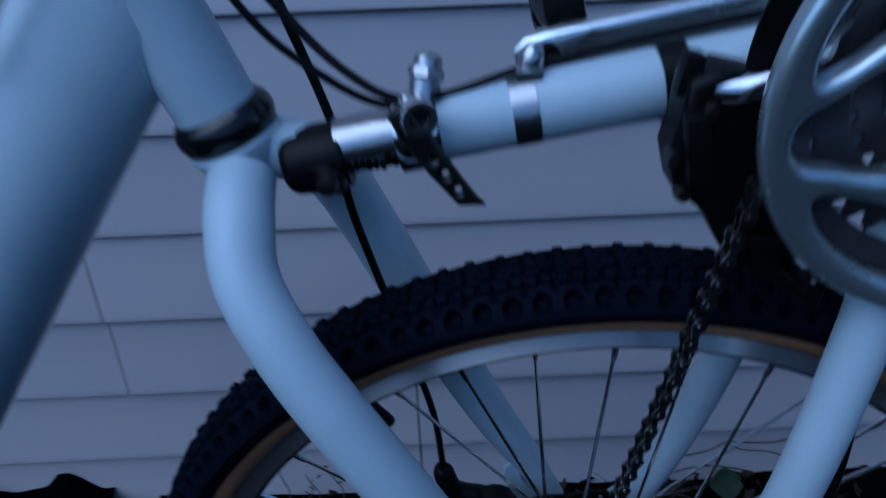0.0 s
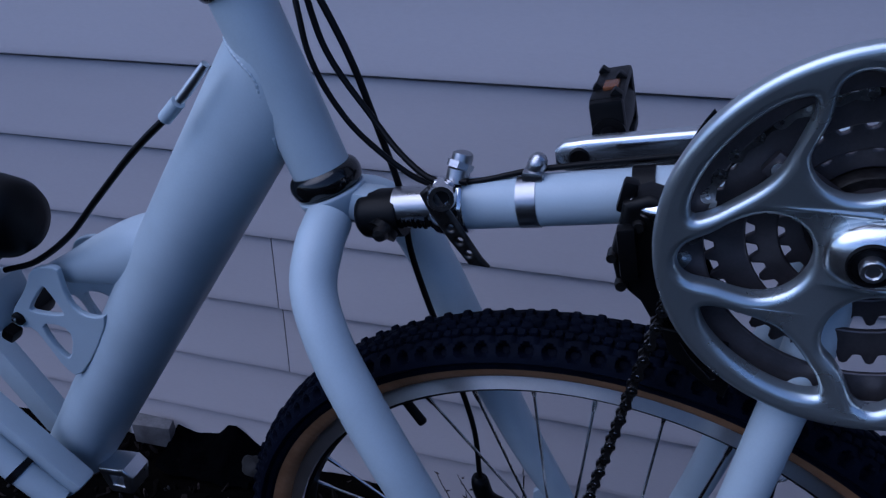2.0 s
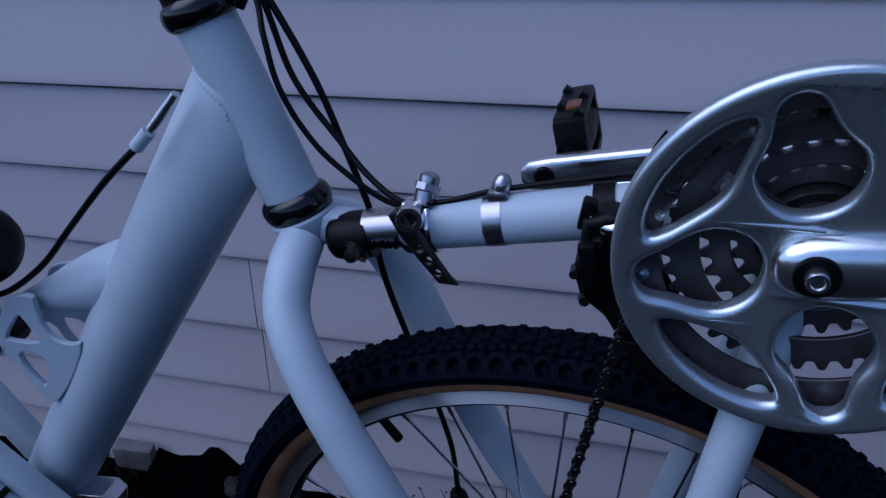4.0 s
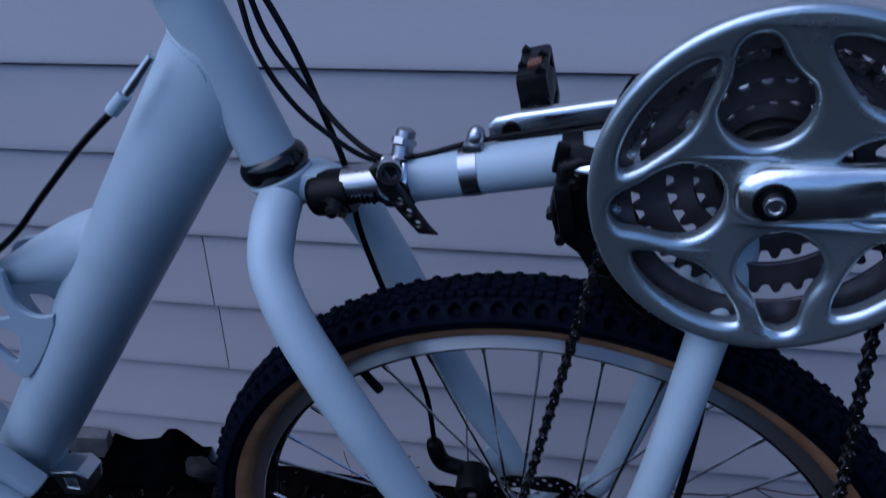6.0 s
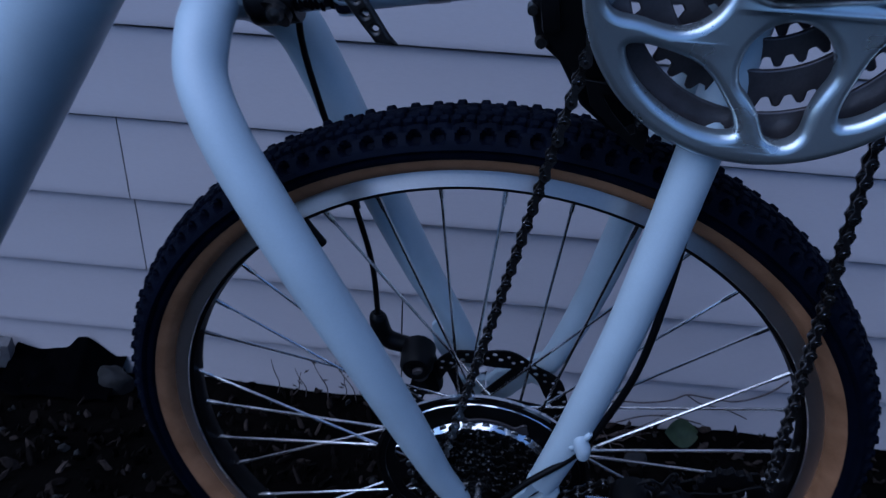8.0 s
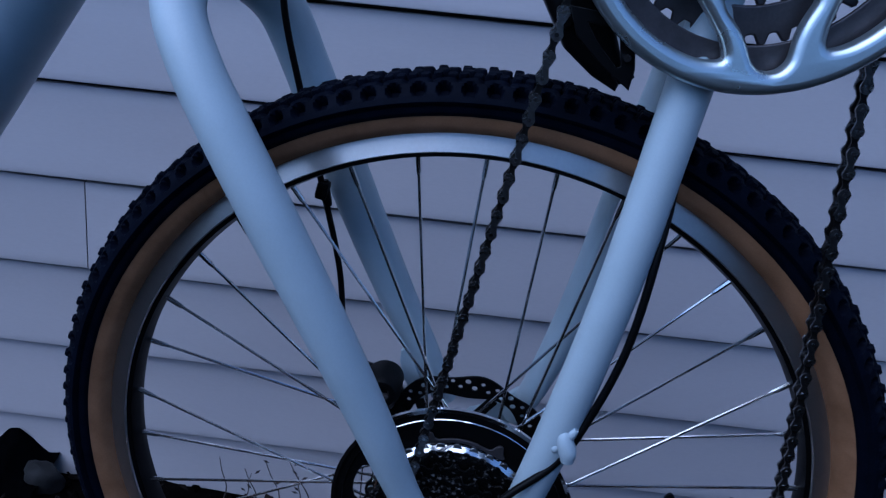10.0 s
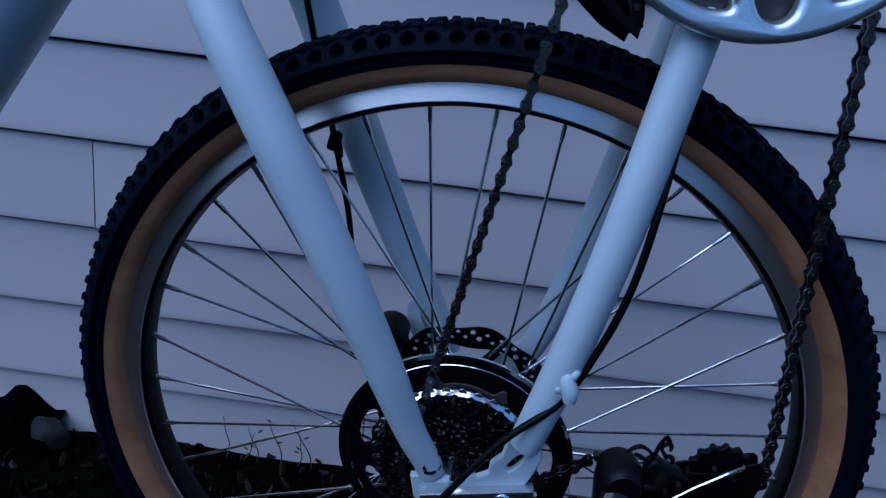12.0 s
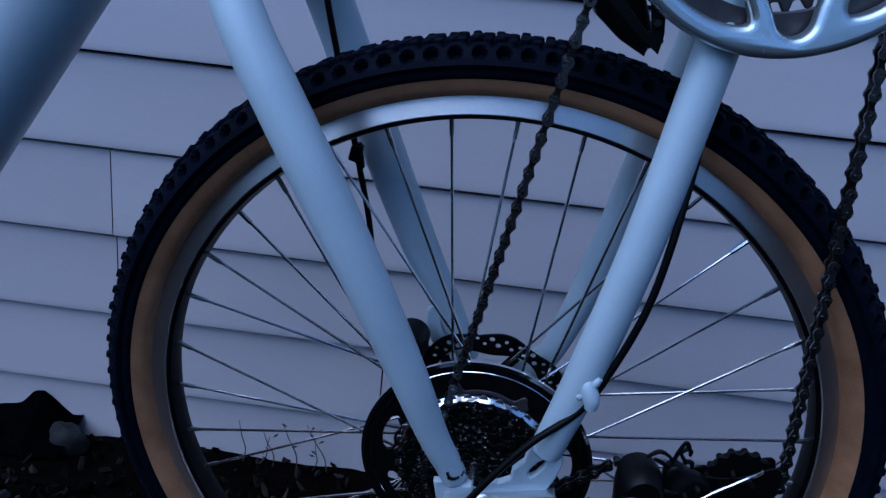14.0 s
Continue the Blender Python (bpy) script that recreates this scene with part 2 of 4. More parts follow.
wall = tagged(part("wall_north", bm, SHADE_BACKING, smooth=False), "house wall clad in greyish beige vinyl siding", "wall", kind="structure")


# added out of view: dark walls that cut the low sky from three sides
for name, size, place in (("wall_east", (0.2, 13.0, 3.4), (7.2, -6.3, 1.5)), ("wall_west", (0.2, 2.2, 0.9), (-4.2, -1.0, 0.35)), ("wall_south", (14.0, 0.2, 1.06), (0.0, -1.95, 0.44)),):
    tagged(part(name, box_bm(size, Matrix.Translation(place)), BLOCKER, smooth=False), "unseen dark wall added to block low light", "wall", kind="structure")


def siding_mesh(length, z_top):
    """One double vinyl panel, two courses that lean out towards their butt edge."""
    b = bmesh.new()
    n = max(int(length / 0.12), 1)
    for c in range(2):
        zt, zb = z_top - c * COURSE, z_top - (c + 1) * COURSE
        # open slot under each lap shows the dark backing as the lap's shadow line
        prof = [(-0.0060, zt - 0.0060), (0.0014, zt - 0.0066), (0.0024, zt - 0.0078), (0.0040, zt - 0.030), (0.0128, zb + 0.012),
                (0.0138, zb + 0.0025), (0.0135, zb + 0.0006), (0.0126, zb), (0.0070, zb + 0.0010), (-0.0040, zb + 0.0030)]
        cols = []
        for i in range(n + 1):
            x = length * i / n
            cols.append([b.verts.new((x, -d - 0.0004 * noise.noise(Vector((x * 3, z * 4, z_top))), z)) for d, z in prof])
        for c0, c1 in zip(cols, cols[1:]):
            for j in range(len(prof) - 1):
                b.faces.new((c0[j], c0[j + 1], c1[j + 1], c1[j]))
        for col in (cols[0], cols[-1]):
            back = [b.verts.new(v.co + Vector((0, 0.0018, 0))) for v in col]
            for j in range(len(prof) - 1):
                b.faces.new((col[j], col[j + 1], back[j + 1], back[j]))
    return b


joints = {2: -0.577, 4: -0.140, 6: 0.95, 0: 1.35, -2: -1.5, -4: 0.7, -6: -1.1, -8: 0.9, -10: -0.3, -12: 1.6, -14: -0.8, -16: 0.5}
for k0, jx in joints.items():
    zt = LINE0 - COURSE * k0
    part("siding_panel", siding_mesh(jx - wall_x0 - 0.0026, zt), SIDING, wall, matrix=Matrix.Translation((wall_x0, WALL_Y, 0)))
    part("siding_panel", siding_mesh(wall_x1 - jx, zt), SIDING, wall, matrix=Matrix.Translation((jx, WALL_Y - 0.0010, 0)))

# ---- bicycle ----
bike = tagged(new("bicycle"), "pale blue front-wheel-drive bicycle with tan-wall tyre beside the wall", "bicycle")
YC = 0.022
AXLE = Vector((0, 0, 0.327))
WHEEL = Matrix.Translation(AXLE) @ pose(0, 0, 0, 1.256, 0, -2.996)


def at_wheel(m=Matrix()):
    return WHEEL @ m


def at_hub(m=Matrix()):
    return WHEEL @ Matrix.Translation((0.003, 0, -0.015)) @ m


def rounded(loop, times=2):
    """Corner cutting."""
    for _ in range(times):
        out = []
        for (x0, z0), (x1, z1) in zip(loop, loop[1:] + loop[:1]):
            out += [(0.75 * x0 + 0.25 * x1, 0.75 * z0 + 0.25 * z1), (0.25 * x0 + 0.75 * x1, 0.25 * z0 + 0.75 * z1)]
        loop = out
    return loop


# main tube, head tube, stub
HB, HT = Vector((-0.2120, YC, 0.7315)), Vector((-0.2605, YC, 0.8650))
ax = (HT - HB).normalized()
MAIN_R, MAIN_R_LOW = 0.0390, 0.0350
lower, upper = Vector((-0.5557, YC + 0.006, 0.3623)), Vector((-0.2375, YC, 0.8130))
td = (upper - lower).normalized()
across = Vector((0, 1, 0)).cross(td).normalized()
cut = Vector((0, 1, 0)).cross(ax).normalized()
bm = bmesh.new()
rings = []
for i in range(25):
    s = i / 24
    c = lower + (upper - lower) * s
    flat = 1.0 if s < 0.72 else 1.0 - 0.44 * ((s - 0.72) / 0.28) ** 1.6
    ring = []
    for k in range(48):
        a = 2 * math.pi * k / 48
        r_s = MAIN_R_LOW + (MAIN_R - MAIN_R_LOW) * s
        v = c + across * (r_s * math.cos(a)) + Vector((0, r_s * flat * math.sin(a), 0))
        over = (HB - v).dot(cut) / td.dot(cut)
        ring.append(bm.verts.new(v + td * over if (over < 0 or i == 24) else v))
    rings.append(ring)
for r0, r1 in zip(rings, rings[1:]):
    for k in range(48):
        bm.faces.new((r0[k], r0[(k + 1) % 48], r1[(k + 1) % 48], r1[k]))
joint_near = []
for k in range(25, 48):
    on_cut = [r[k].co for r in rings if abs((HB - r[k].co).dot(cut)) < 1e-4]
    joint_near.append(on_cut[0].copy())
bm.faces.new(rings[0])
main_tube = part("main_tube", bm, PAINT, bike, "thick pale blue main tube")


def along(s, r):
    q = HB + ax * s
    return (*q, r)


L = (HT - HB).length
part("head_tube", tube_bm([along(0.0, 0.0218), along(L, 0.0218)], 40), PAINT, bike)
for s0 in (-0.012, L - 0.006):
    prof = [along(s0 + 0.018 * k / 8, 0.0228 + 0.0044 * math.sin(math.pi * k / 8) ** 0.6) for k in range(9)]
    part("headset_seal", tube_bm(prof, 40, 2), GLOSS, bike, "glossy black rubber headset seal")
part("crown_race", tube_bm([along(-0.032, 0.0180), along(-0.025, 0.0215), along(-0.0195, 0.0240), along(-0.0140, 0.0258), along(-0.0120, 0.0250)], 36, 3), PAINT, bike)
tb = tube_bm([along(L + 0.006, 0.0218), along(L + 0.08, 0.0210)], 32, 3)
part("stem_sleeve", tb, BLACK, bike, "black rubber steering stem sleeve")
part("stem_ring", tube_bm([along(L + 0.047, 0.0226), along(L + 0.051, 0.0226)], 32, 1), ALU, bike, "bright metal ring on the stem")


def weld(points, name="weld_bead", parent=bike, r=0.0018, step=0.0040):
    """A row of overlapping weld ripples along points."""
    path = [Vector([float(c) for c in q[:3]]) for q in spline(points, 40)]
    out, done = [], 0.0
    for q0, q1 in zip(path, path[1:]):
        done += (q1 - q0).length
        out.append((*q1, r * (0.95 + 0.11 * math.sin(2 * math.pi * done / step + 2 * noise.noise(q1 * 60)) + 0.20 * noise.noise(q1 * 130))))
    b = tube_bm(out, 8, 1)
    return part(name, b, PAINT, parent, "rippled weld bead under paint")


sin_joint = abs(td.dot(cut))
bead = []
for q in joint_near:
    back = math.sqrt(max(0.0222 ** 2 - (q.y - YC) ** 2, 0.0)) / sin_joint
    bead.append(tuple(q - td * back + Vector((0, -0.0004, 0))))
weld(bead, r=0.0015)

# fork legs and stays: near and far
def leg(name, pts, label=""):
    return part(name, tube_bm(pts, 32), PAINT, bike, label)


leg("fork_leg", [(-0.2024, 0.0030, 0.7061, 0.0171), (-0.2016, -0.0200, 0.6940, 0.0173), (-0.1975, -0.0421, 0.6725, 0.0165), (-0.1805, -0.0604, 0.6429, 0.0163), (-0.1576, -0.0727, 0.6078, 0.0167), (-0.1280, -0.0823, 0.5600, 0.0167), (-0.0899, -0.0876, 0.4920, 0.0156), (-0.0570, -0.0874, 0.4257, 0.0138), (-0.0341, -0.0843, 0.3741, 0.0114), (-0.0212, -0.0818, 0.3500, 0.0104), (-0.0158, -0.0812, 0.3390, 0.0100), (-0.0140, -0.0811, 0.3355, 0.0094)], "curved pale blue fork leg")
leg("fork_leg", [(-0.2085, 0.0407, 0.7030, 0.0185), (-0.1913, 0.0599, 0.6954, 0.0190), (-0.1681, 0.0732, 0.6738, 0.0188), (-0.1495, 0.0794, 0.6332, 0.0184), (-0.1313, 0.0810, 0.5898, 0.0187), (-0.1007, 0.0797, 0.5216, 0.0179), (-0.0654, 0.0791, 0.4476, 0.0160), (-0.0354, 0.0792, 0.3922, 0.0131), (-0.0128, 0.0789, 0.3461, 0.0104)], "curved pale blue fork leg")
leg("stay", [(0.1243, -0.0308, 0.7353, 0.0142), (0.1133, -0.0483, 0.6815, 0.0141), (0.1030, -0.0620, 0.6323, 0.0136), (0.0868, -0.0750, 0.5397, 0.0135), (0.0670, -0.0783, 0.4420, 0.0133), (0.0525, -0.0766, 0.3800, 0.0123), (0.0490, -0.0764, 0.3690, 0.0120)], "straight pale blue stay")
leg("stay", [(0.1372, 0.0429, 0.7345, 0.0148), (0.1245, 0.0536, 0.6593, 0.0147), (0.1079, 0.0593, 0.5710, 0.0146), (0.0874, 0.0630, 0.4628, 0.0137), (0.0657, 0.0654, 0.3836, 0.0118), (0.0479, 0.0661, 0.3437, 0.0098)], "straight pale blue stay")

# dropouts
near_loop = [(-0.030, 0.331), (-0.006, 0.336), (0.004, 0.330), (0.0085, 0.3325), (0.0150, 0.3395), (0.0185, 0.3370), (0.0270, 0.3425), (0.0275, 0.3510), (0.0350, 0.3600), (0.0370, 0.3760), (0.0600, 0.3710), (0.0635, 0.3630), (0.0600, 0.3480), (0.0550, 0.3370), (0.0400, 0.3180), (0.0260, 0.3080), (0.0100, 0.3020), (-0.0120, 0.3020), (-0.0260, 0.3120)]
near_slot = rounded([(0.0375, 0.3500), (0.0473, 0.3645), (0.0522, 0.3612), (0.0426, 0.3456)], 1)
far_loop = [(-0.030, 0.338), (-0.024, 0.330), (0.000, 0.332), (0.010, 0.345), (0.028, 0.352), (0.050, 0.372), (0.062, 0.366), (0.058, 0.345), (0.040, 0.330), (0.026, 0.312), (0.010, 0.302), (-0.012, 0.302), (-0.030, 0.312)]
for y, loops in ((-0.0790, [near_loop, near_slot]), (0.0705, [far_loop])):
    part("dropout", plate_mesh("dropout", loops, 0.007, 0.0014, PAINT), PAINT, bike, "chipped pale blue dropout plate", Matrix.Translation((0, y, 0)))
part("axle", tube_bm([(0, -0.085, 0.327, 0.0048), (0, 0.085, 0.327, 0.0048)], 14, 1), STEEL, bike)
for y in (-0.078, 0.078):
    part("axle_nut", lathe_bm([(0.006, -0.005), (0.0105, -0.004), (0.0105, 0.004), (0.006, 0.005)], 6, False, Matrix.Translation((0, y, 0.327))), STEEL, bike, smooth=False)
bridge = Matrix.Translation((0.0215, -0.0850, 0.3215)) @ pose(0, 0, 0, 0, -12, 0)
part("axle_bridge", box_bm((0.084, 0.012, 0.018), bridge, 0.0016), ALU, bike, "bright metal axle plate")
part("bridge_washer", lathe_bm([(0.0, -0.0085), (0.0045, -0.0085), (0.0065, -0.0070), (0.0072, 0.0)], 28, False, bridge @ Matrix.Translation((0.019, 0, 0.001))), CHROME, bike, "bright round washer")
part("leg_foot", box_bm((0.017, 0.010, 0.013), Matrix.Translation((-0.0085, -0.0845, 0.3290)) @ pose(0, 0, 0, 0, -6, 0), 0.002), PAINT, bike, "flattened painted foot of the fork leg")

# cable stop on the stay
tb = tube_bm([(0.0690, -0.0870, 0.4400, 0.0046), (0.0685, -0.0895, 0.4350, 0.0056), (0.0715, -0.0915, 0.4270, 0.0060), (0.0722, -0.0925, 0.4200, 0.0042)], 14, 4)
tube(tb, [(0.0700, -0.0890, 0.4345, 0.0030), (0.0725, -0.0900, 0.4400, 0.0032), (0.0750, -0.0905, 0.4440, 0.0018)], 10, 4)
tube(tb, [(0.0660, -0.0880, 0.4300, 0.0034), (0.0632, -0.0890, 0.4272, 0.0036), (0.0618, -0.0885, 0.4262, 0.0022)], 12, 4)
part("cable_stop", tb, PAINT, bike, "lumpy painted cable stop on the stay")

# boom
BA, BB = Vector((-0.155, YC - 0.006, 0.7145)), Vector((0.1286, YC - 0.006, 0.7630))
bd = (BB - BA).normalized()


def boom(s, r):
    return (*(BA + bd * s), r)


part("boom_tube", tube_bm([boom(0.040, 0.0178), boom(0.280, 0.0178)], 36), PAINT, bike, "pale blue boom tube")
part("boom_sleeve", tube_bm([boom(0.002, 0.0150), boom(0.060, 0.0150)], 36), SLEEVE, bike, "scratched bright metal sleeve")
tb = tube_bm([(q[0], q[1], q[2] - 0.004, q[3]) for q in (boom(-0.027, 0.0140), boom(-0.021, 0.0176), boom(0.002, 0.0178), boom(0.006, 0.0168))], 32, 4)
tube(tb, [(-0.158, YC - 0.020, 0.706, 0.010), (-0.160, YC - 0.024, 0.703, 0.011)], 20, 3)
lug = part("pivot_lug", tb, BLACK, bike, "dark grey plastic pivot lug")
part("pivot_bolt", lathe_bm([(0.0, -0.004), (0.0045, -0.003), (0.006, 0.002), (0.006, 0.008)], 20, False, Matrix.Translation((-0.158, YC - 0.032, 0.7060))), DARKMETAL, lug)
part("lug_arm", box_bm((0.040, 0.024, 0.024), Matrix.Translation((-0.182, YC - 0.002, 0.714)), 0.008), PAINT, bike)
# dark smears of grease on the sleeve
for i in range(9):
    q = boom(0.008 + 0.0034 * i, 0)
    w, h = random.uniform(0.0030, 0.0050), random.uniform(0.006, 0.013)
    turn = random.uniform(8, 40)
    blot = rounded([(-0.5 * w, -0.5 * h), (0.4 * w, -0.5 * h), (0.5 * w, -0.1 * h), (0.1 * w, 0.1 * h), (0.2 * w, 0.5 * h), (-0.15 * w, 0.2 * h), (-0.4 * w, 0.3 * h)], 1)
    spot = Matrix.Translation((q[0], q[1] - 0.0148 * math.cos(radians(turn)), q[2] - 0.0148 * math.sin(radians(turn)))) @ pose(0, 0, 0, turn, 0, 0)
    part("grease_smear", plate_mesh("grease_smear", [blot], 0.0014, 0.0002, BLACK), BLACK, bike, "", spot)

# quick-release clamp
tb = bmesh.new()
tube(tb, [boom(0.0325, 0.0198), boom(0.0365, 0.0208), boom(0.0525, 0.0208), boom(0.0555, 0.0195)], 32, 2)
clamp = part("seat_clamp", tb, CHROME, bike, "polished quick-release clamp")
q = Vector(boom(0.0435, 0)[:3]) + Vector((0, 0, 0.005))
tb = tube_bm([(*(q + Vector((0.004, -0.004, 0.014))), 0.0082), (*(q + Vector((0.005, -0.001, 0.023))), 0.0078)], 18, 2)
tube(tb, [(*(q + Vector((0.005, -0.001, 0.023))), 0.0092), (*(q + Vector((0.006, 0.001, 0.027))), 0.0092)], 8, 1)
tube(tb, [(*(q + Vector((0.006, 0.001, 0.027))), 0.0072), (*(q + Vector((0.007, 0.003, 0.0325))), 0.0070), (*(q + Vector((0.0072, 0.0034, 0.034))), 0.0045)], 18, 2)
part("clamp_nut", tb, SLEEVE, clamp, "dull metal clamp nut")
tb = box_bm((0.013, 0.020, 0.022), Matrix.Translation(q + Vector((-0.003, -0.018, 0.010))) @ pose(0, 0, 0, -18, 12, 0), 0.004)
part("clamp_ear", tb, CHROME, clamp)
C0 = Matrix.Translation(q + Vector((0.000, -0.026, 0.014))) @ pose(0, 0, 0, -10, 0, 14)
part("cam_barrel", lathe_bm([(0.0046, -0.006), (0.0054, -0.0080), (0.0084, -0.0080), (0.0096, -0.006), (0.0096, 0.008), (0.0, 0.008), (0.0, -0.004), (0.0050, -0.004)], 32, True, C0), CHROME, clamp, "chrome cam barrel")
part("cam_pin", lathe_bm([(0.0, -0.0048), (0.0046, -0.0048), (0.0046, 0.002), (0.0, 0.002)], 20, False, C0), BLACK, clamp, "dark cam pin")
loop = []
for i in range(9):
    s = i / 8
    loop.append((0.006 + 0.030 * s, 0.010 - 0.046 * s))
loop += [(0.041, -0.0415), (0.027, -0.041), (0.012, -0.022), (0.000, -0.004), (-0.006, 0.008), (0.0, 0.014)]
holes = [circle(0.0020, 12, 0.015 + 0.006 * i, -0.014 - 0.009 * i) for i in range(3)]
me = plate_mesh("clamp_lever", [loop, *holes], 0.006, 0.0022, DARKMETAL)
part("clamp_lever", me, DARKMETAL, clamp, "dark drilled quick-release lever", Matrix.Translation(q + Vector((-0.008, -0.029, 0.008))))

# steel band with worm screw
s0 = 0.092
tb = tube_bm([boom(s0, 0.0184), boom(s0 + 0.013, 0.0184)], 36, 1)
band = part("hose_band", tb, SLEEVE, bike, "stainless steel hose band")
q = Vector(boom(s0 + 0.007, 0)[:3])
tb = tube_bm([(*(q + Vector((0.001, -0.001, 0.0165))), 0.0050), (*(q + Vector((0.002, 0.0, 0.0240))), 0.0064), (*(q + Vector((0.003, 0.001, 0.0275))), 0.0066), (*(q + Vector((0.004, 0.002, 0.0315))), 0.0050), (*(q + Vector((0.0045, 0.0025, 0.0335))), 0.0026)], 14, 3)
box(tb, (0.014, 0.012, 0.007), Matrix.Translation(q + Vector((0.001, -0.002, 0.0200))), 0.002)
part("band_screw", tb, SLEEVE, band, "dull metal band screw")

# bottom bracket
BBX, BBZ = 0.1286, 0.7675
part("bottom_bracket_shell", lathe_bm([(0.0, -0.046), (0.019, -0.046), (0.0215, -0.044), (0.0215, 0.036), (0.019, 0.038), (0.0, 0.038)], 40, False, Matrix.Translation((BBX, YC - 0.006, BBZ))), PAINT, bike)
# ---- crankset ----
CR = Matrix.Translation((BBX - 0.002, -0.068, BBZ)) @ pose(0, 0, 0, 0.9, 0, -2.7) @ Matrix.Scale(0.982, 4)


def teardrop(axis, r1):
    """Rounded radial window of the guard disc."""
    c0, r0, c1 = 0.0525, 0.0245, 0.0940 - r1
    out = []
    for a in range(75, 286, 15):
        out.append((c0 + r0 * math.cos(radians(a)), r0 * math.sin(radians(a))))
    out += [(0.067, -0.0070 - r1), (0.075, -0.0026 - r1)]
    for a in range(-75, 76, 15):
        out.append((c1 + r1 * math.cos(radians(a)), r1 * math.sin(radians(a))))
    out += [(0.075, 0.0026 + r1), (0.067, 0.0070 + r1)]
    ca, sa = math.cos(radians(axis)), math.sin(radians(axis))
    return [(x * ca - y * sa, x * sa + y * ca) for x, y in out]


def lens(axis):
    """Crescent window along the guard's rim."""
    out = []
    for a in range(-28, 29, 4):
        out.append(polar(axis + a, 0.0925 - 0.004 * (abs(a) / 28) ** 6))
    for i in range(1, 12):
        s = i / 12
        a = 29 - 58 * s
        out.append(polar(axis + a, 0.0870 - 0.0235 * math.sin(math.pi * s) ** 0.8))
    return out


DISH = 0.14


def dished(me):
    """The guard stands out towards its edge like a shallow dish."""
    for v in me.vertices:
        v.co.y += 0.005 - DISH * math.hypot(v.co.x, v.co.z)
    return me


outer = circle(0.1062, 120)
windows = [rounded(teardrop(a, r), 1) for a, r in ((107, 0.0110), (191, 0.0135), (281, 0.0108), (12, 0.0110))] + [rounded(lens(147 + 90 * k), 2) for k in range(4)]
me = plate_mesh("chain_guard", [outer] + windows, 0.0140, 0.0052, GUARD)
guard = part("chain_guard", dished(me), GUARD, bike, "silver-blue chain guard disc with eight windows", CR)
hubprof = [(0.0, -0.010), (0.012, -0.010), (0.019, -0.008), (0.021, -0.003), (0.021, 0.012), (0.0, 0.012)]
part("guard_boss", lathe_bm(hubprof, 48, False, CR), GUARD, guard)

part("guard_back", plate_mesh("guard_back", [circle(0.1000, 90), circle(0.0810, 90)], 0.0030, 0.0010, RINGGREY), RINGGREY, guard, "dark grey backing ring", CR @ Matrix.Translation((0, 0.0040, 0)))
for name, r, n, y, rin in (("outer_chainring", 0.0830, 39, 0.0150, 0.0602), ("middle_chainring", 0.0618, 29, 0.0220, 0.0440), ("inner_chainring", 0.0470, 22, 0.0285, 0.0310)):
    me = plate_mesh(name, [teeth(r, n, 0.0065), circle(rin, 64)], 0.0036, 0.0012, RINGGREY)
    part(name, me, RINGGREY, bike, "worn grey toothed chainring", CR @ Matrix.Translation((0, y, 0)) @ pose(0, 0, 0, 0, 4 * n % 11, 0))
tb = bmesh.new()
for k in range(4):
    m = CR @ Matrix.Translation((0, 0.014, 0)) @ pose(0, 0, 0, 0, 90 - (147 + 90 * k), 0)
    box(tb, (0.014, 0.012, 0.052), m @ Matrix.Translation((0, 0, 0.040)), 0.002)
lathe(tb, [(0.0, 0.008), (0.024, 0.008), (0.024, 0.024), (0.0, 0.024)], 36, False, CR)
part("bearing_cup", lathe_bm([(0.014, 0.018), (0.029, 0.018), (0.031, 0.021), (0.031, 0.030), (0.014, 0.030)], 40, True, CR), DARKMETAL, bike, "dark bearing cup")
part("spider", tb, RINGGREY, bike, "grey four-arm spider")
for k in range(4):
    m = CR @ pose(0, 0, 0, 0, 90 - (147 + 90 * k), 0) @ Matrix.Translation((0, 0.009, 0.0600))
    part("chainring_bolt", lathe_bm([(0.0, -0.003), (0.004, -0.003), (0.005, 0.0), (0.005, 0.010)], 12, False, m), STEEL, bike)


def crank_mesh(length, e):
    """A tapering forged arm along x, boss at the origin."""
    b = bmesh.new()
    secs = []
    for s, w, d in ((-0.0205, 0.0040, 0.004), (-0.0195, 0.0085, 0.0075), (-0.0168, 0.0125, 0.0102), (-0.0115, 0.0160, 0.0120), (-0.005, 0.0180, 0.0125), (0.004, 0.0184, 0.0125), (0.018, 0.0180, 0.0118), (0.030, 0.0173, 0.0108), (0.040, 0.0168, 0.0100),
                    (0.050, 0.0164, 0.0096), (0.10, 0.0150, 0.0088), (0.130, 0.0142, 0.0086), (0.140, 0.0139, 0.0086), (length - 0.01, 0.0135, 0.0085), (length + 0.007, 0.0120, 0.0075), (length + 0.014, 0.006, 0.0050)):
        sunk = 0.0030 if 0.045 < s < 0.135 else 0.0
        ring = []
        for a in range(0, 360, 12):
            ca, sa = math.cos(radians(a)), math.sin(radians(a))
            low = -math.copysign(sunk, sa) if -0.55 < ca < 0.35 else 0.0
            ring.append(b.verts.new((s, d * math.copysign(abs(sa) ** e, sa) + low, w * math.copysign(abs(ca) ** e, ca))))
        secs.append(ring)
    for r0, r1 in zip(secs, secs[1:]):
        for k in range(30):
            b.faces.new((r0[k], r0[(k + 1) % 30], r1[(k + 1) % 30], r1[k]))
    b.faces.new(secs[0])
    b.faces.new(list(reversed(secs[-1])))
    return b


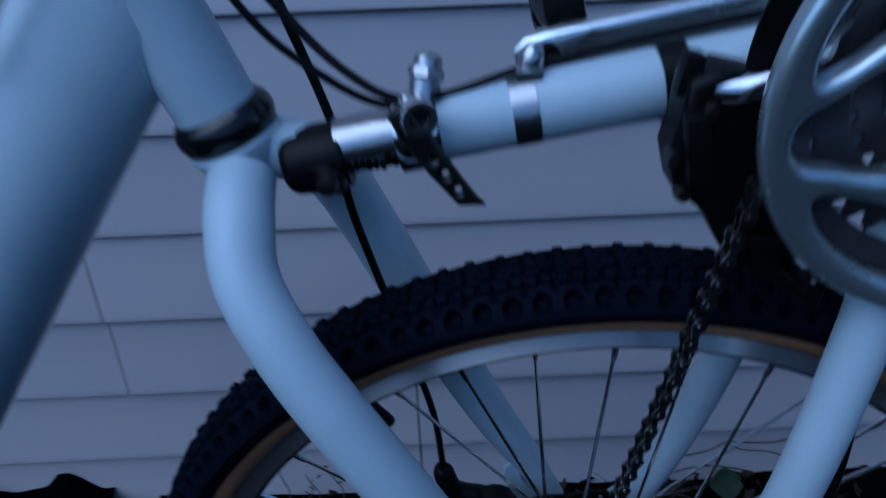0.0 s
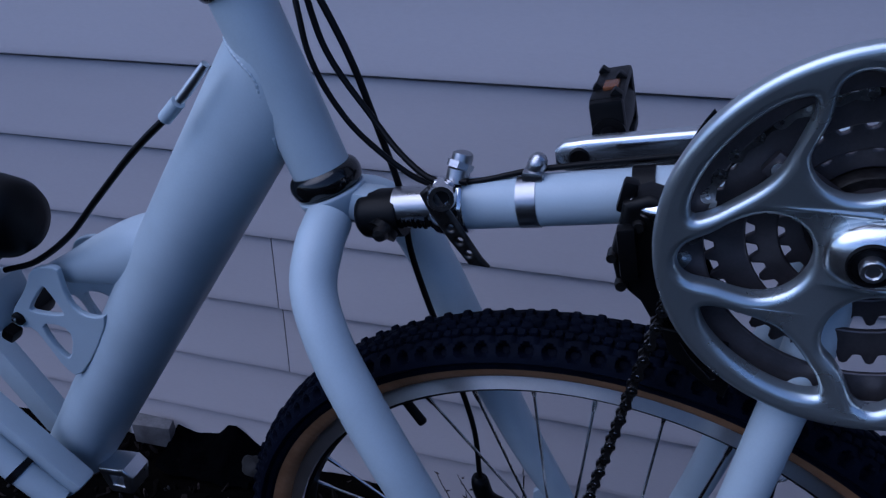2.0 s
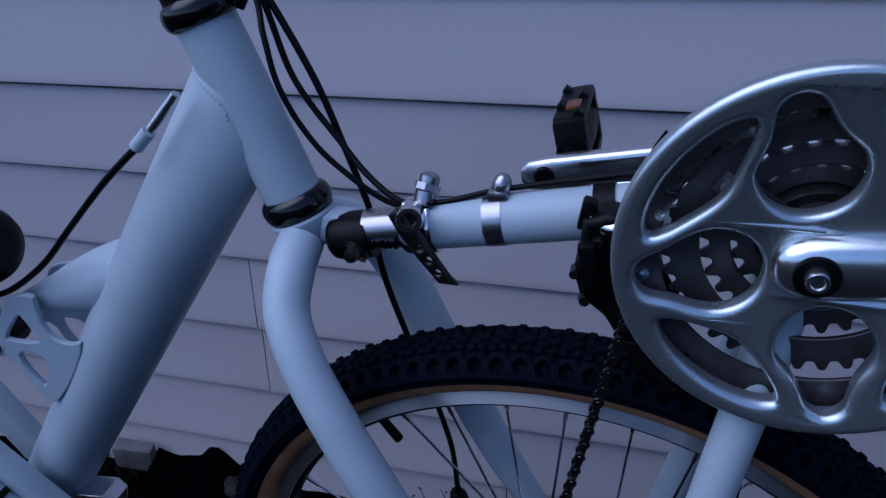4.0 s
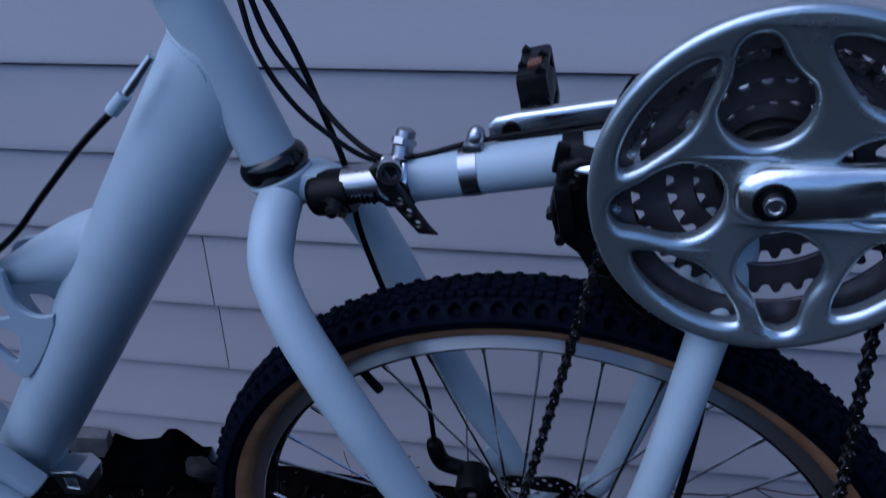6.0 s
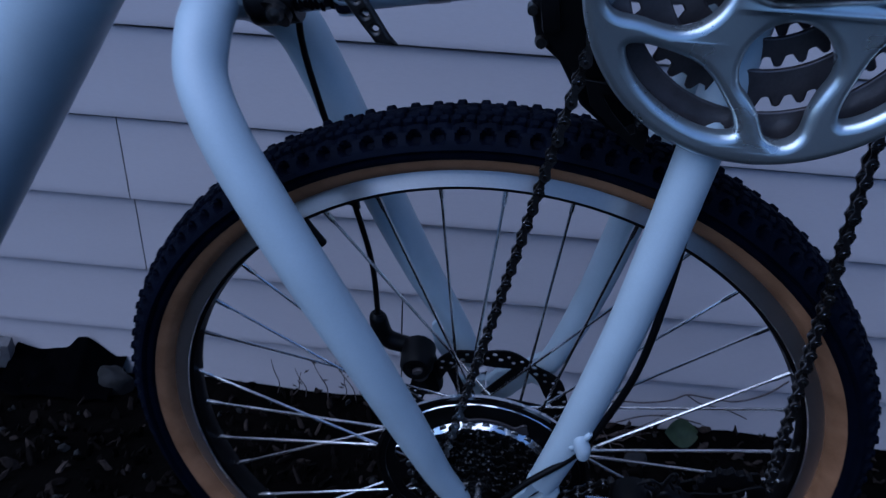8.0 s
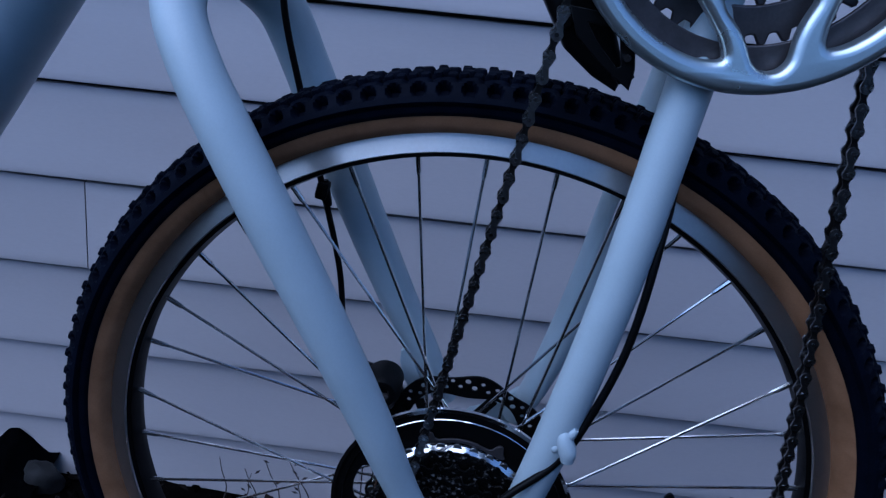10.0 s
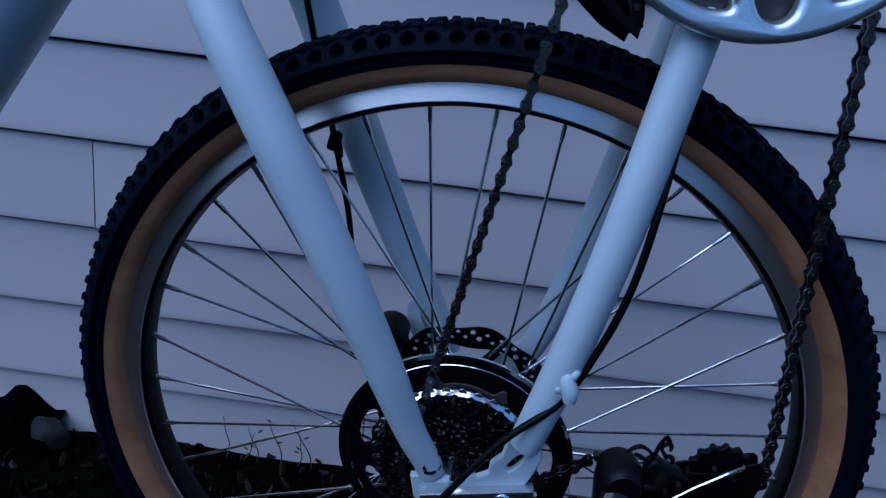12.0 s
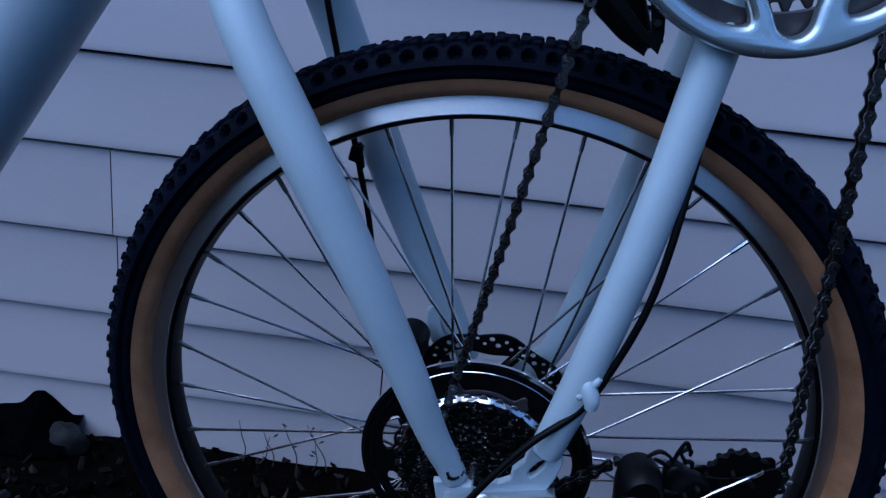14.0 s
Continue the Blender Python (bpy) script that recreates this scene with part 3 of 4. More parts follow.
M = Matrix.Translation((BBX - 0.006, -0.0735, BBZ - 0.001)) @ pose(0, 0, 0, 0, -6, -5)
near_crank = part("crank_arm", crank_mesh(0.170, 0.88), FORGED, bike, "polished forged crank arm", M)
part("bolt_recess", lathe_bm([(0.0, 0.0), (0.0090, 0.0), (0.0100, -0.0014), (0.0108, -0.0014), (0.0114, 0.0008)], 36, False, M @ Matrix.Translation((0, -0.0125, 0))), BLACK, near_crank, "dark dust ring of the crank bolt")
part("crank_bolt", lathe_bm([(0.0, -0.006), (0.003, -0.006), (0.0036, -0.0070), (0.0052, -0.0070), (0.0058, -0.0060), (0.0058, 0.0)], 28, False, M @ Matrix.Translation((0, -0.0118, 0))), ALU, near_crank, "bright crank bolt")
M = Matrix.Translation((BBX, 0.100, BBZ - 0.010)) @ pose(0, 0, 0, 0, 8, 180 + 2)
far_crank = part("crank_arm", crank_mesh(0.170, 0.55), FORGED, bike, "polished forged crank arm", M)
part("pedal_eye", lathe_bm([(0.0, 0.0015), (0.0070, 0.0015), (0.0085, -0.001), (0.0085, -0.004)], 28, False, M @ Matrix.Translation((0.166, 0.0085, 0))), BLACK, far_crank, "dark threaded pedal eye")
part("crank_spindle", tube_bm([(BBX, -0.080, BBZ, 0.0085), (BBX, 0.100, BBZ, 0.0085)], 20, 1), STEEL, bike)

# far pedal
PM = Matrix.Translation((-0.018, 0.118, 0.742))
tb = tube_bm([(0, -0.012, 0, 0.007), (0, 0.095, 0, 0.0075)], 16, 1)
pedal = part("pedal", tb, BLACK, bike, "black plastic pedal with amber reflector", PM)
PT = PM @ pose(0, 0, 0, 0, 78, 0)
for sx in (-1, 1):
    part("pedal_cage", box_bm((0.008, 0.085, 0.026), PT @ Matrix.Translation((sx * 0.023, 0.050, 0)), 0.003), BLACK, pedal)
for y in (0.008, 0.092):
    part("pedal_end", box_bm((0.052, 0.012, 0.026), PT @ Matrix.Translation((0, y, 0)), 0.004), BLACK, pedal)
for sx in (-1, 1):
    for k in range(4):
        part("pedal_tooth", box_bm((0.006, 0.010, 0.008), PT @ Matrix.Translation((sx * 0.0275, 0.014 + 0.022 * k, 0.008 * (-1) ** k)) @ pose(0, 0, 0, 0, 45, 0), 0.001), BLACK, pedal)
part("pedal_core", lathe_bm([(0.0, 0.0), (0.013, 0.0), (0.015, 0.05), (0.013, 0.095), (0.0, 0.095)], 20, False, PM), BLACK, pedal)
part("reflector", box_bm((0.004, 0.020, 0.012), PT @ Matrix.Translation((-0.0275, 0.036, 0.002)), 0.001), ORANGE, pedal, "amber reflector")

# ---- wheel ----
rim = part("wheel", lathe_bm([(0.2724, -0.0120), (0.2735, -0.0138), (0.2858, -0.0114), (0.2866, -0.0104), (0.2866, 0.0104), (0.2858, 0.0114), (0.2735, 0.0138), (0.2724, 0.0120)], 144, True), RIM, bike,
           "bicycle wheel with machined silver rim and thirty-six spokes", at_wheel())
part("rim_bed", lathe_bm([(0.2731, -0.0126), (0.2694, -0.0105), (0.2668, 0.0), (0.2694, 0.0105), (0.2731, 0.0126)], 144, True), BLACK, rim, "black rim bed", at_wheel())
def seated(b):
    """The tyre section brought down a little on the rim."""
    for v in b.verts:
        r = math.hypot(v.co.x, v.co.z)
        k = (0.2850 + (r - 0.2850) * 0.91) / r
        v.co.x, v.co.z = v.co.x * k, v.co.z * k
    return b


half = [(0.3004, 0.0222), (0.3016, 0.0240), (0.3050, 0.0256), (0.3100, 0.0250), (0.3120, 0.0210), (0.3175, 0.0150), (0.3246, 0.0095)]
tread_prof = [(r, -y) for r, y in half] + [(0.3272, 0.0)] + half[::-1]
tb = lathe_bm([(0.2990, -0.0205)] + tread_prof + [(0.2990, 0.0205)], 144, True)


def knob(b, ang, yy, rr, tilt, su, sv, h):
    """A rounded tread block."""
    m = pose(0, 0, 0, 0, ang, 0) @ Matrix.Translation((0, yy, rr)) @ pose(0, 0, 0, tilt, 0, 0)
    plan = [(1.0, -0.55), (1.0, 0.55), (0.6, 1.0), (-0.6, 1.0), (-1.0, 0.55), (-1.0, -0.55), (-0.6, -1.0), (0.6, -1.0)]
    rings = [[b.verts.new(m @ Vector((x * su * k, y * sv * k, z))) for x, y in plan] for z, k in ((-0.002, 1.08), (h * 0.7, 0.96), (h, 0.74))]
    for r0, r1 in zip(rings, rings[1:]):
        for i in range(8):
            b.faces.new((r0[i], r0[(i + 1) % 8], r1[(i + 1) % 8], r1[i]))
    b.faces.new(rings[-1])


N = 122


def shoulder(b, sy, cells=12, rows=14):
    """The raised shoulder of the tread with a round pocket between each pair of blocks."""
    pitch = 2 * math.pi * 0.318 / N
    line = [(0.3244, 0.0095), (0.3210, 0.0175), (0.3150, 0.0228), (0.3072, 0.0262)]
    run = [0.0]
    for (r0, y0), (r1, y1) in zip(line, line[1:]):
        run.append(run[-1] + math.hypot(r1 - r0, y1 - y0))
    across = run[-1]
    cols = []
    for i in range(N * cells):
        ang = 2 * math.pi * i / (N * cells)
        phase = (i / cells + 0.5) % 1.0 - 0.5
        col = []
        for j in range(rows + 1):
            v = j / rows
            s = v * across
            n = max(k for k in range(3) if run[k] <= s + 1e-9)
            f = (s - run[n]) / (run[n + 1] - run[n])
            r, y = line[n][0] + f * (line[n + 1][0] - line[n][0]), line[n][1] + f * (line[n + 1][1] - line[n][1])
            d = math.hypot(phase * pitch, (v - 0.52) * across)
            k = min(max((d - 0.0034) / 0.0016, 0.0), 1.0)
            k = k * k * (3 - 2 * k) * min(1.0, v / 0.10, (1 - v) / 0.10)
            if v < 0.32:
                k *= 0.66 + 0.34 * min(1.0, abs(abs(phase) - 0.5) * 5)
            h = 0.0086 * k - 0.0046
            m = math.hypot(r - 0.302, y)
            col.append(b.verts.new(((r + h * (r - 0.302) / m) * math.sin(ang), sy * (y + h * y / m), (r + h * (r - 0.302) / m) * math.cos(ang))))
        cols.append(col)
    for i in range(len(cols)):
        c0, c1 = cols[i], cols[(i + 1) % len(cols)]
        for j in range(rows):
            b.faces.new((c0[j], c0[j + 1], c1[j + 1], c1[j]))


for sy in (-1, 1):
    shoulder(tb, sy)
for k in range(2 * N):
    a = 180 * (k + 0.5) / N + random.uniform(-0.12, 0.12)
    w = 0.0010 if k % 2 else -0.0010
    for sy in (-1, 1):
        knob(tb, a, sy * (0.0108 + w), 0.3250, -sy * 18, 0.0034, 0.0032, 0.0038 + 0.0012 * (k % 2) + random.uniform(-0.0005, 0.0005))
        if k % 2:
            knob(tb, a + 45 / N, sy * (0.0054 - w), 0.3272, -sy * 8, 0.0046, 0.0028, 0.0028 + random.uniform(-0.0005, 0.0005))
    if k % 2 == 0:
        knob(tb, a, w, 0.3280, 0, 0.0044, 0.0030, 0.0030 + random.uniform(-0.0005, 0.0005))
part("tyre", seated(tb), RUBBER, rim, "knobbly black tyre tread", at_wheel())
for sy in (-1, 1):
    prof = [(0.2858, sy * 0.0106), (0.2868, sy * 0.0138), (0.2892, sy * 0.0174), (0.2940, sy * 0.0206), (0.3016, sy * 0.0231), (0.3016, sy * 0.0210), (0.2965, sy * 0.0184), (0.2910, sy * 0.0130)]
    part("sidewall", seated(lathe_bm(prof, 144, True)), TAN, rim, "tan gum sidewall", at_wheel())
part("hub", lathe_bm([(0.0, -0.050), (0.012, -0.050), (0.014, -0.036), (0.030, -0.024), (0.031, -0.020), (0.018, -0.014), (0.016, 0.014), (0.029, 0.026), (0.030, 0.031), (0.014, 0.036), (0.012, 0.050), (0.0, 0.050)], 48), DARKMETAL, rim, "dark metal hub", at_hub())
A0 = -10.2
for k in range(36):
    a = radians(A0 + 10 * (k - 18))
    a += radians(1.8) * math.sin(a)
    i = (k - 18) % 4
    sign = -1 if i in (0, 1) else 1
    near = -1 if k % 2 == 1 else 1
    h = a + sign * radians(56)
    p0 = Vector((0.2688 * math.sin(a), near * 0.002, 0.2688 * math.cos(a)))
    p1 = Vector((0.0285 * math.sin(h) + 0.003, 0.0260 if near > 0 else -0.0225, 0.0285 * math.cos(h) - 0.015))
    d = (p1 - p0).normalized()
    n0 = p0 + d * 0.015
    part("spoke", tube_bm([(*n0, 0.00125), (*p1, 0.00125)], 8, 1), STEEL, rim, matrix=at_wheel())
    part("nipple", tube_bm([(*(p0 - d * 0.004), 0.0022), (*(p0 + d * 0.013), 0.0020), (*(p0 + d * 0.016), 0.0013)], 8, 1), STEEL, rim, matrix=at_wheel())
a = radians(A0 - 25)
part("valve", tube_bm([(*(Vector((math.sin(a), 0, math.cos(a))) * r), w) for r, w in ((0.2690, 0.0040), (0.2520, 0.0040), (0.2430, 0.0042), (0.2410, 0.0036))], 12, 2), BLACK, rim, "black rubber valve", at_wheel())

# spoke guard, cassette
cuts = [rounded([polar(c + a, r) for a, r in ((-10, 0.0800), (-15, 0.0740), (-7, 0.0672), (2, 0.0715), (12, 0.0680), (15, 0.0770), (4, 0.0808))], 1) for c in (168, 8, 214, 328, 270)]
me = plate_mesh("spoke_guard", [circle(0.0950, 90)] + cuts + [circle(0.030, 30)], 0.003, 0.001, BLACK)
sg = part("spoke_guard", me, GLOSS, bike, "black spoke guard disc", at_hub(Matrix.Translation((0, -0.0265, 0))))
part("guard_bead", lathe_bm([(0.0872, -0.0006), (0.0877, -0.0014), (0.0882, -0.0006)], 90, True), CHROME, sg, "thin bright bead", at_hub(Matrix.Translation((0, -0.0282, 0))))
tab = rounded([polar(104, 0.0705), polar(96, 0.0722), polar(88, 0.0726), polar(80, 0.0722), polar(72, 0.0705), polar(69, 0.0715), polar(67, 0.0780), polar(64, 0.0790), polar(62, 0.0740), polar(58, 0.0700), polar(64, 0.0672), polar(76, 0.0690), polar(90, 0.0700), polar(106, 0.0676), polar(110, 0.0700), polar(108, 0.0770), polar(105, 0.0780)], 1)
part("guard_clip", plate_mesh("guard_clip", [tab], 0.002, 0.0005, RINGGREY), RINGGREY, sg, "grey stepped clip", at_hub(Matrix.Translation((0, -0.0300, 0))))
part("guard_edge", lathe_bm([(0.0935, -0.0016), (0.0965, -0.0012), (0.0965, 0.0016), (0.0935, 0.0016)], 90, True), CHROME, sg, "bright metal edge", at_hub(Matrix.Translation((0, -0.0275, 0))))
cass = part("cassette", lathe_bm([(0.0, -0.030), (0.024, -0.030), (0.024, -0.062), (0.0, -0.062)], 36), GREASE, bike, "greasy dark sprocket cassette", at_hub())
for i, n in enumerate((32, 30, 26, 22, 19, 16, 13, 11)):
    r = 0.0127 / (2 * math.sin(math.pi / n)) + 0.0035
    loops = [teeth(r, n, 0.0048)]
    if i < 3:
        loops += [circle(0.0055, 14, *polar(51.4 * k + 9 * i, r - 0.019)) for k in range(7)]
    me = plate_mesh("sprocket", loops, 0.0022, 0.0004, SLEEVE if i == 0 else GREASE)
    part("sprocket", me, DARKMETAL, cass, "bright largest sprocket" if i == 0 else "", at_hub(Matrix.Translation((0, -0.0305 - 0.0042 * i, 0)) @ pose(0, 0, 0, 0, 7 * i, 0)))
part("sprocket_carrier", lathe_bm([(0.0612, -0.0036), (0.0628, -0.0040), (0.0660, -0.0002), (0.0666, 0.0010), (0.0612, 0.0012)], 96, True), CHROME, cass, "narrow bright carrier ring", at_hub(Matrix.Translation((0, -0.0298, 0))))
part("lockring", lathe_bm([(0.008, -0.001), (0.016, -0.0015), (0.016, 0.002), (0.008, 0.002)], 30, True), DARKMETAL, cass, "", at_hub(Matrix.Translation((0, -0.0635, 0))))

# brake disc and caliper
inner = []
for k in range(120):
    a = 3.0 * k
    inner.append(polar(a, 0.0625 + 0.0035 * math.cos(radians(a * 6))))
outer = [polar(3.0 * k, 0.0800 + 0.0022 * math.cos(radians(3.0 * k * 9))) for k in range(120)]
drill = [circle(0.0019 if (k + j) % 3 else 0.0025, 10, *polar(10 * k + 5 * j, 0.0748 - 0.0054 * j)) for k in range(36) for j in range(2)]
disc = part("brake_disc", plate_mesh("brake_disc", [outer, inner] + drill, 0.002, 0.0003, BLACK), BLACK, bike, "drilled steel brake disc", at_hub(Matrix.Translation((0, 0.046, 0))))
for k in range(6):
    m = at_hub(Matrix.Translation((0, 0.046, 0)) @ pose(0, 0, 0, 0, 60 * k + 12, 0))
    part("disc_arm", box_bm((0.009, 0.002, 0.050), m @ Matrix.Translation((0, 0, 0.041)) @ pose(0, 0, 0, 0, 24, 0), 0.0005), BLACK, disc)
tb = box_bm((0.026, 0.030, 0.046), Matrix.Translation((-0.058, 0.054, 0.350)) @ pose(0, 0, 0, 0, -20, 0), 0.012)
lathe(tb, [(0.005, -0.014), (0.007, -0.018), (0.012, -0.018), (0.0155, -0.012), (0.016, 0.012), (0.0, 0.014), (0.0, -0.014)], 32, False, Matrix.Translation((-0.066, 0.044, 0.3765)))
caliper = part("brake_caliper", tb, BLACK, bike, "black cable disc brake caliper")
part("pad_knob", lathe_bm([(0.0, -0.003), (0.0070, -0.003), (0.0085, 0.0), (0.0090, 0.006)], 24, False, Matrix.Translation((-0.0625, 0.0300, 0.3680))), RINGGREY, caliper, "grey pad adjuster knob")
tb = plate_mesh("brake_mount", [rounded([(-0.058, 0.392), (-0.050, 0.402), (-0.044, 0.396), (-0.042, 0.380), (-0.034, 0.366), (-0.026, 0.356), (-0.034, 0.346), (-0.050, 0.362)], 1)], 0.006, 0.001, PAINT)
part("brake_mount", tb, PAINT, bike, "pale blue brake mount tab", Matrix.Translation((0, 0.0720, 0)))
tb = box_bm((0.010, 0.012, 0.015), Matrix.Translation((-0.1270, 0.0560, 0.5390)) @ pose(0, 0, 0, 0, 12, 0), 0.003)
tube(tb, [(-0.1265, 0.0560, 0.5470, 0.0036), (-0.1240, 0.0560, 0.5330, 0.0040), (-0.1225, 0.0570, 0.5260, 0.0032)], 10, 3)
part("cable_clip", tb, BLACK, bike, "black clip of the brake cable")
part("caliper_arm", tube_bm([(-0.072, 0.058, 0.376, 0.008), (-0.098, 0.060, 0.382, 0.009), (-0.106, 0.060, 0.405, 0.0085), (-0.106, 0.060, 0.412, 0.005)], 16, 4), BLACK, caliper)

for x, z, w, h, r in ((-0.0262, 0.3580, 0.0020, 0.0034, -25), (-0.0238, 0.3548, 0.0016, 0.0014, 10), (-0.0196, 0.3472, 0.0026, 0.0062, -20), (-0.0176, 0.3440, 0.0050, 0.0028, 15), (-0.0134, 0.3440, 0.0058, 0.0024, -5), (-0.0092, 0.3450, 0.0050, 0.0026, -14), (-0.0113, 0.3535, 0.0013, 0.0040, 8), (-0.0056, 0.3432, 0.0040, 0.0034, 35)):
    mid = -0.0212 + (0.3500 - z) * 0.48
    y = -0.0818 - math.sqrt(max(0.0104 ** 2 - (x - mid) ** 2, 0.0)) * 0.98
    turn = math.degrees(math.asin(max(-0.95, min(0.95, (x - mid) / 0.0104))))
    blot = rounded([(-0.5 * w, -0.35 * h), (-0.1 * w, -0.5 * h), (0.5 * w, -0.2 * h), (0.3 * w, 0.1 * h), (0.45 * w, 0.5 * h), (-0.2 * w, 0.3 * h), (-0.45 * w, 0.45 * h)], 1)
    part("bare_patch", plate_mesh("bare_patch", [blot], 0.0016, 0.0002, GREASE), GREASE, bike, "dark patch of chipped paint", Matrix.Translation((x, y, z)) @ pose(0, 0, 0, 0, 0, turn) @ pose(0, 0, 0, 0, r, 0))

# front derailleur
tb = bmesh.new()
tube(tb, [boom(0.166, 0.0195), boom(0.180, 0.0195)], 32, 1)
fd = part("front_derailleur", tb, BLACK, bike, "black front derailleur with bright link")
loop = [(0.004, 0.764), (0.018, 0.770), (0.034, 0.766), (0.050, 0.742), (0.058, 0.702), (0.074, 0.664), (0.070, 0.652), (0.054, 0.660), (0.036, 0.674), (0.020, 0.700), (0.005, 0.712), (0.000, 0.730), (0.003, 0.748)]
part("derailleur_body", plate_mesh("derailleur_body", [loop], 0.026, 0.005, BLACK), BLACK, fd, "", Matrix.Translation((0, -0.030, 0)))
part("derailleur_link", tube_bm([(0.008, -0.036, 0.762, 0.0045), (0.024, -0.040, 0.760, 0.006), (0.044, -0.044, 0.766, 0.005)], 14, 4), CHROME, fd, "bright parallelogram link")
part("derailleur_tab", box_bm((0.009, 0.010, 0.020), Matrix.Translation((0.006, -0.032, 0.765)) @ pose(0, 0, 0, 0, 10, 0), 0.0025), BLACK, fd)
for x, z in ((0.004, 0.712), (0.010, 0.752), (0.030, 0.690)):
    part("pivot_screw", lathe_bm([(0.0, -0.003), (0.0032, -0.003), (0.004, 0.0), (0.004, 0.004)], 12, False, Matrix.Translation((x + 0.004, -0.0435, z))), DARKMETAL if x < 0.02 else BLACK, fd)
part("parallelogram_arm", box_bm((0.011, 0.010, 0.034), Matrix.Translation((0.010, -0.046, 0.736)) @ pose(0, 0, 0, 0, -10, 0), 0.003), BLACK, fd)
part("limit_screw", lathe_bm([(0.0, -0.004), (0.003, -0.004), (0.003, 0.006)], 10, False, Matrix.Translation((0.001, -0.042, 0.730))), DARKMETAL, fd)
for yy, a0, rin in ((0.0042, 152, 0.0880), (0.0310, 148, 0.0840)):
    loop = [polar(a, 0.100) for a in range(a0, 219, 4)] + [polar(a, rin) for a in range(218, a0 - 1, -6)]
    part("derailleur_cage", plate_mesh("derailleur_cage", [loop], 0.002, 0.0005, BLACK), BLACK, fd, "", CR @ Matrix.Translation((0, yy, 0)))
tail = [(0.0330, 0.7000), (0.0390, 0.6840), (0.0560, 0.6690), (0.0730, 0.6570), (0.0745, 0.6690), (0.0700, 0.6960)]
gap = [(0.0440, 0.6920), (0.0510, 0.6820), (0.0640, 0.6690), (0.0665, 0.6700), (0.0620, 0.6900)]
part("cage_tail", plate_mesh("cage_tail", [tail, gap], 0.0022, 0.0005, BLACK), BLACK, fd, "open black cage tail", Matrix.Translation((0, -0.064, 0)))
part("cage_screw", lathe_bm([(0.0, -0.003), (0.0022, -0.003), (0.0028, 0.0), (0.0028, 0.004)], 12, False, Matrix.Translation((0.0685, -0.0655, 0.6752))), CHROME, fd, "bright cage screw")
part("cage_bridge", box_bm((0.010, 0.024, 0.005), Matrix.Translation((0.070, -0.052, 0.664)) @ pose(0, 0, 0, 0, -30, 0), 0.001), BLACK, fd)

# rear derailleur
tb = lathe_bm([(0.0, -0.018), (0.0120, -0.018), (0.0160, -0.012), (0.0168, 0.004), (0.0150, 0.014), (0.0, 0.016)], 28, False, Matrix.Translation((0.1225, -0.0760, 0.3525)))
box(tb, (0.031, 0.028, 0.040), Matrix.Translation((0.1225, -0.0740, 0.3360)) @ pose(0, 0, 0, 0, -6, 0), 0.008)
rd = part("rear_derailleur", tb, BLACK, bike, "black rear derailleur on the hub plate")
part("barrel_cap", lathe_bm([(0.0, -0.0045), (0.0060, -0.0040), (0.0105, -0.0020), (0.0125, 0.0020)], 28, False, Matrix.Translation((0.1195, -0.0945, 0.3440)) @ pose(0, 0, 0, -38, 0, 8)), GLOSS, rd, "glossy domed cap")
loop = rounded([(0.1400, 0.3640), (0.1470, 0.3700), (0.1560, 0.3640), (0.1680, 0.3600), (0.1780, 0.3520), (0.1760, 0.3380), (0.1600, 0.3340), (0.1480, 0.3420), (0.1395, 0.3490)], 1)
part("swing_plate", plate_mesh("swing_plate", [loop], 0.012, 0.003, BLACK), BLACK, rd, "", Matrix.Translation((0, -0.070, 0)))
part("swing_link", tube_bm([(0.128, -0.070, 0.340, 0.0060), (0.146, -0.072, 0.343, 0.0055), (0.162, -0.068, 0.348, 0.0060)], 14, 4), BLACK, rd)
for x, z in ((0.1300, 0.3340), (0.1575, 0.3450), (0.1650, 0.3530)):
    part("pivot_screw", lathe_bm([(0.0, -0.0030), (0.0016, -0.0030), (0.0020, 0.0), (0.0020, 0.006)], 10, False, Matrix.Translation((x, -0.0785, z))), DARKMETAL, rd)
# grimy spring ends above the body
for pts in (((0.1240, 0.3730), (0.1320, 0.3790), (0.1400, 0.3760), (0.1440, 0.3700)), ((0.1430, 0.3690), (0.1455, 0.3800), (0.1490, 0.3900), (0.1520, 0.3860), (0.1480, 0.3800), (0.1530, 0.3720)), ((0.1500, 0.3880), (0.1540, 0.3830), (0.1545, 0.3790)), ((0.1520, 0.3740), (0.1570, 0.3730), (0.1580, 0.3680)), ((0.1300, 0.3720), (0.1350, 0.3700), (0.1420, 0.3660))):
    part("spring_wire", tube_bm([(x, -0.0740, z, 0.0013 + 0.0005 * (i % 2)) for i, (x, z) in enumerate(pts)], 8, 6), BLACK, rd)
part("derailleur_cable_hook", tube_bm([(0.1520, -0.0820, 0.3390, 0.0014), (0.1604, -0.0880, 0.3482, 0.0014), (0.1722, -0.0880, 0.3590, 0.0014), (0.1841, -0.0880, 0.3686, 0.0014), (0.1928, -0.0860, 0.3735, 0.0014), (0.2000, -0.0830, 0.3755, 0.0013), (0.2065, -0.0780, 0.3750, 0.0012), (0.2100, -0.0700, 0.3715, 0.0012)], 8, 6), STEEL, rd, "bright cable end")
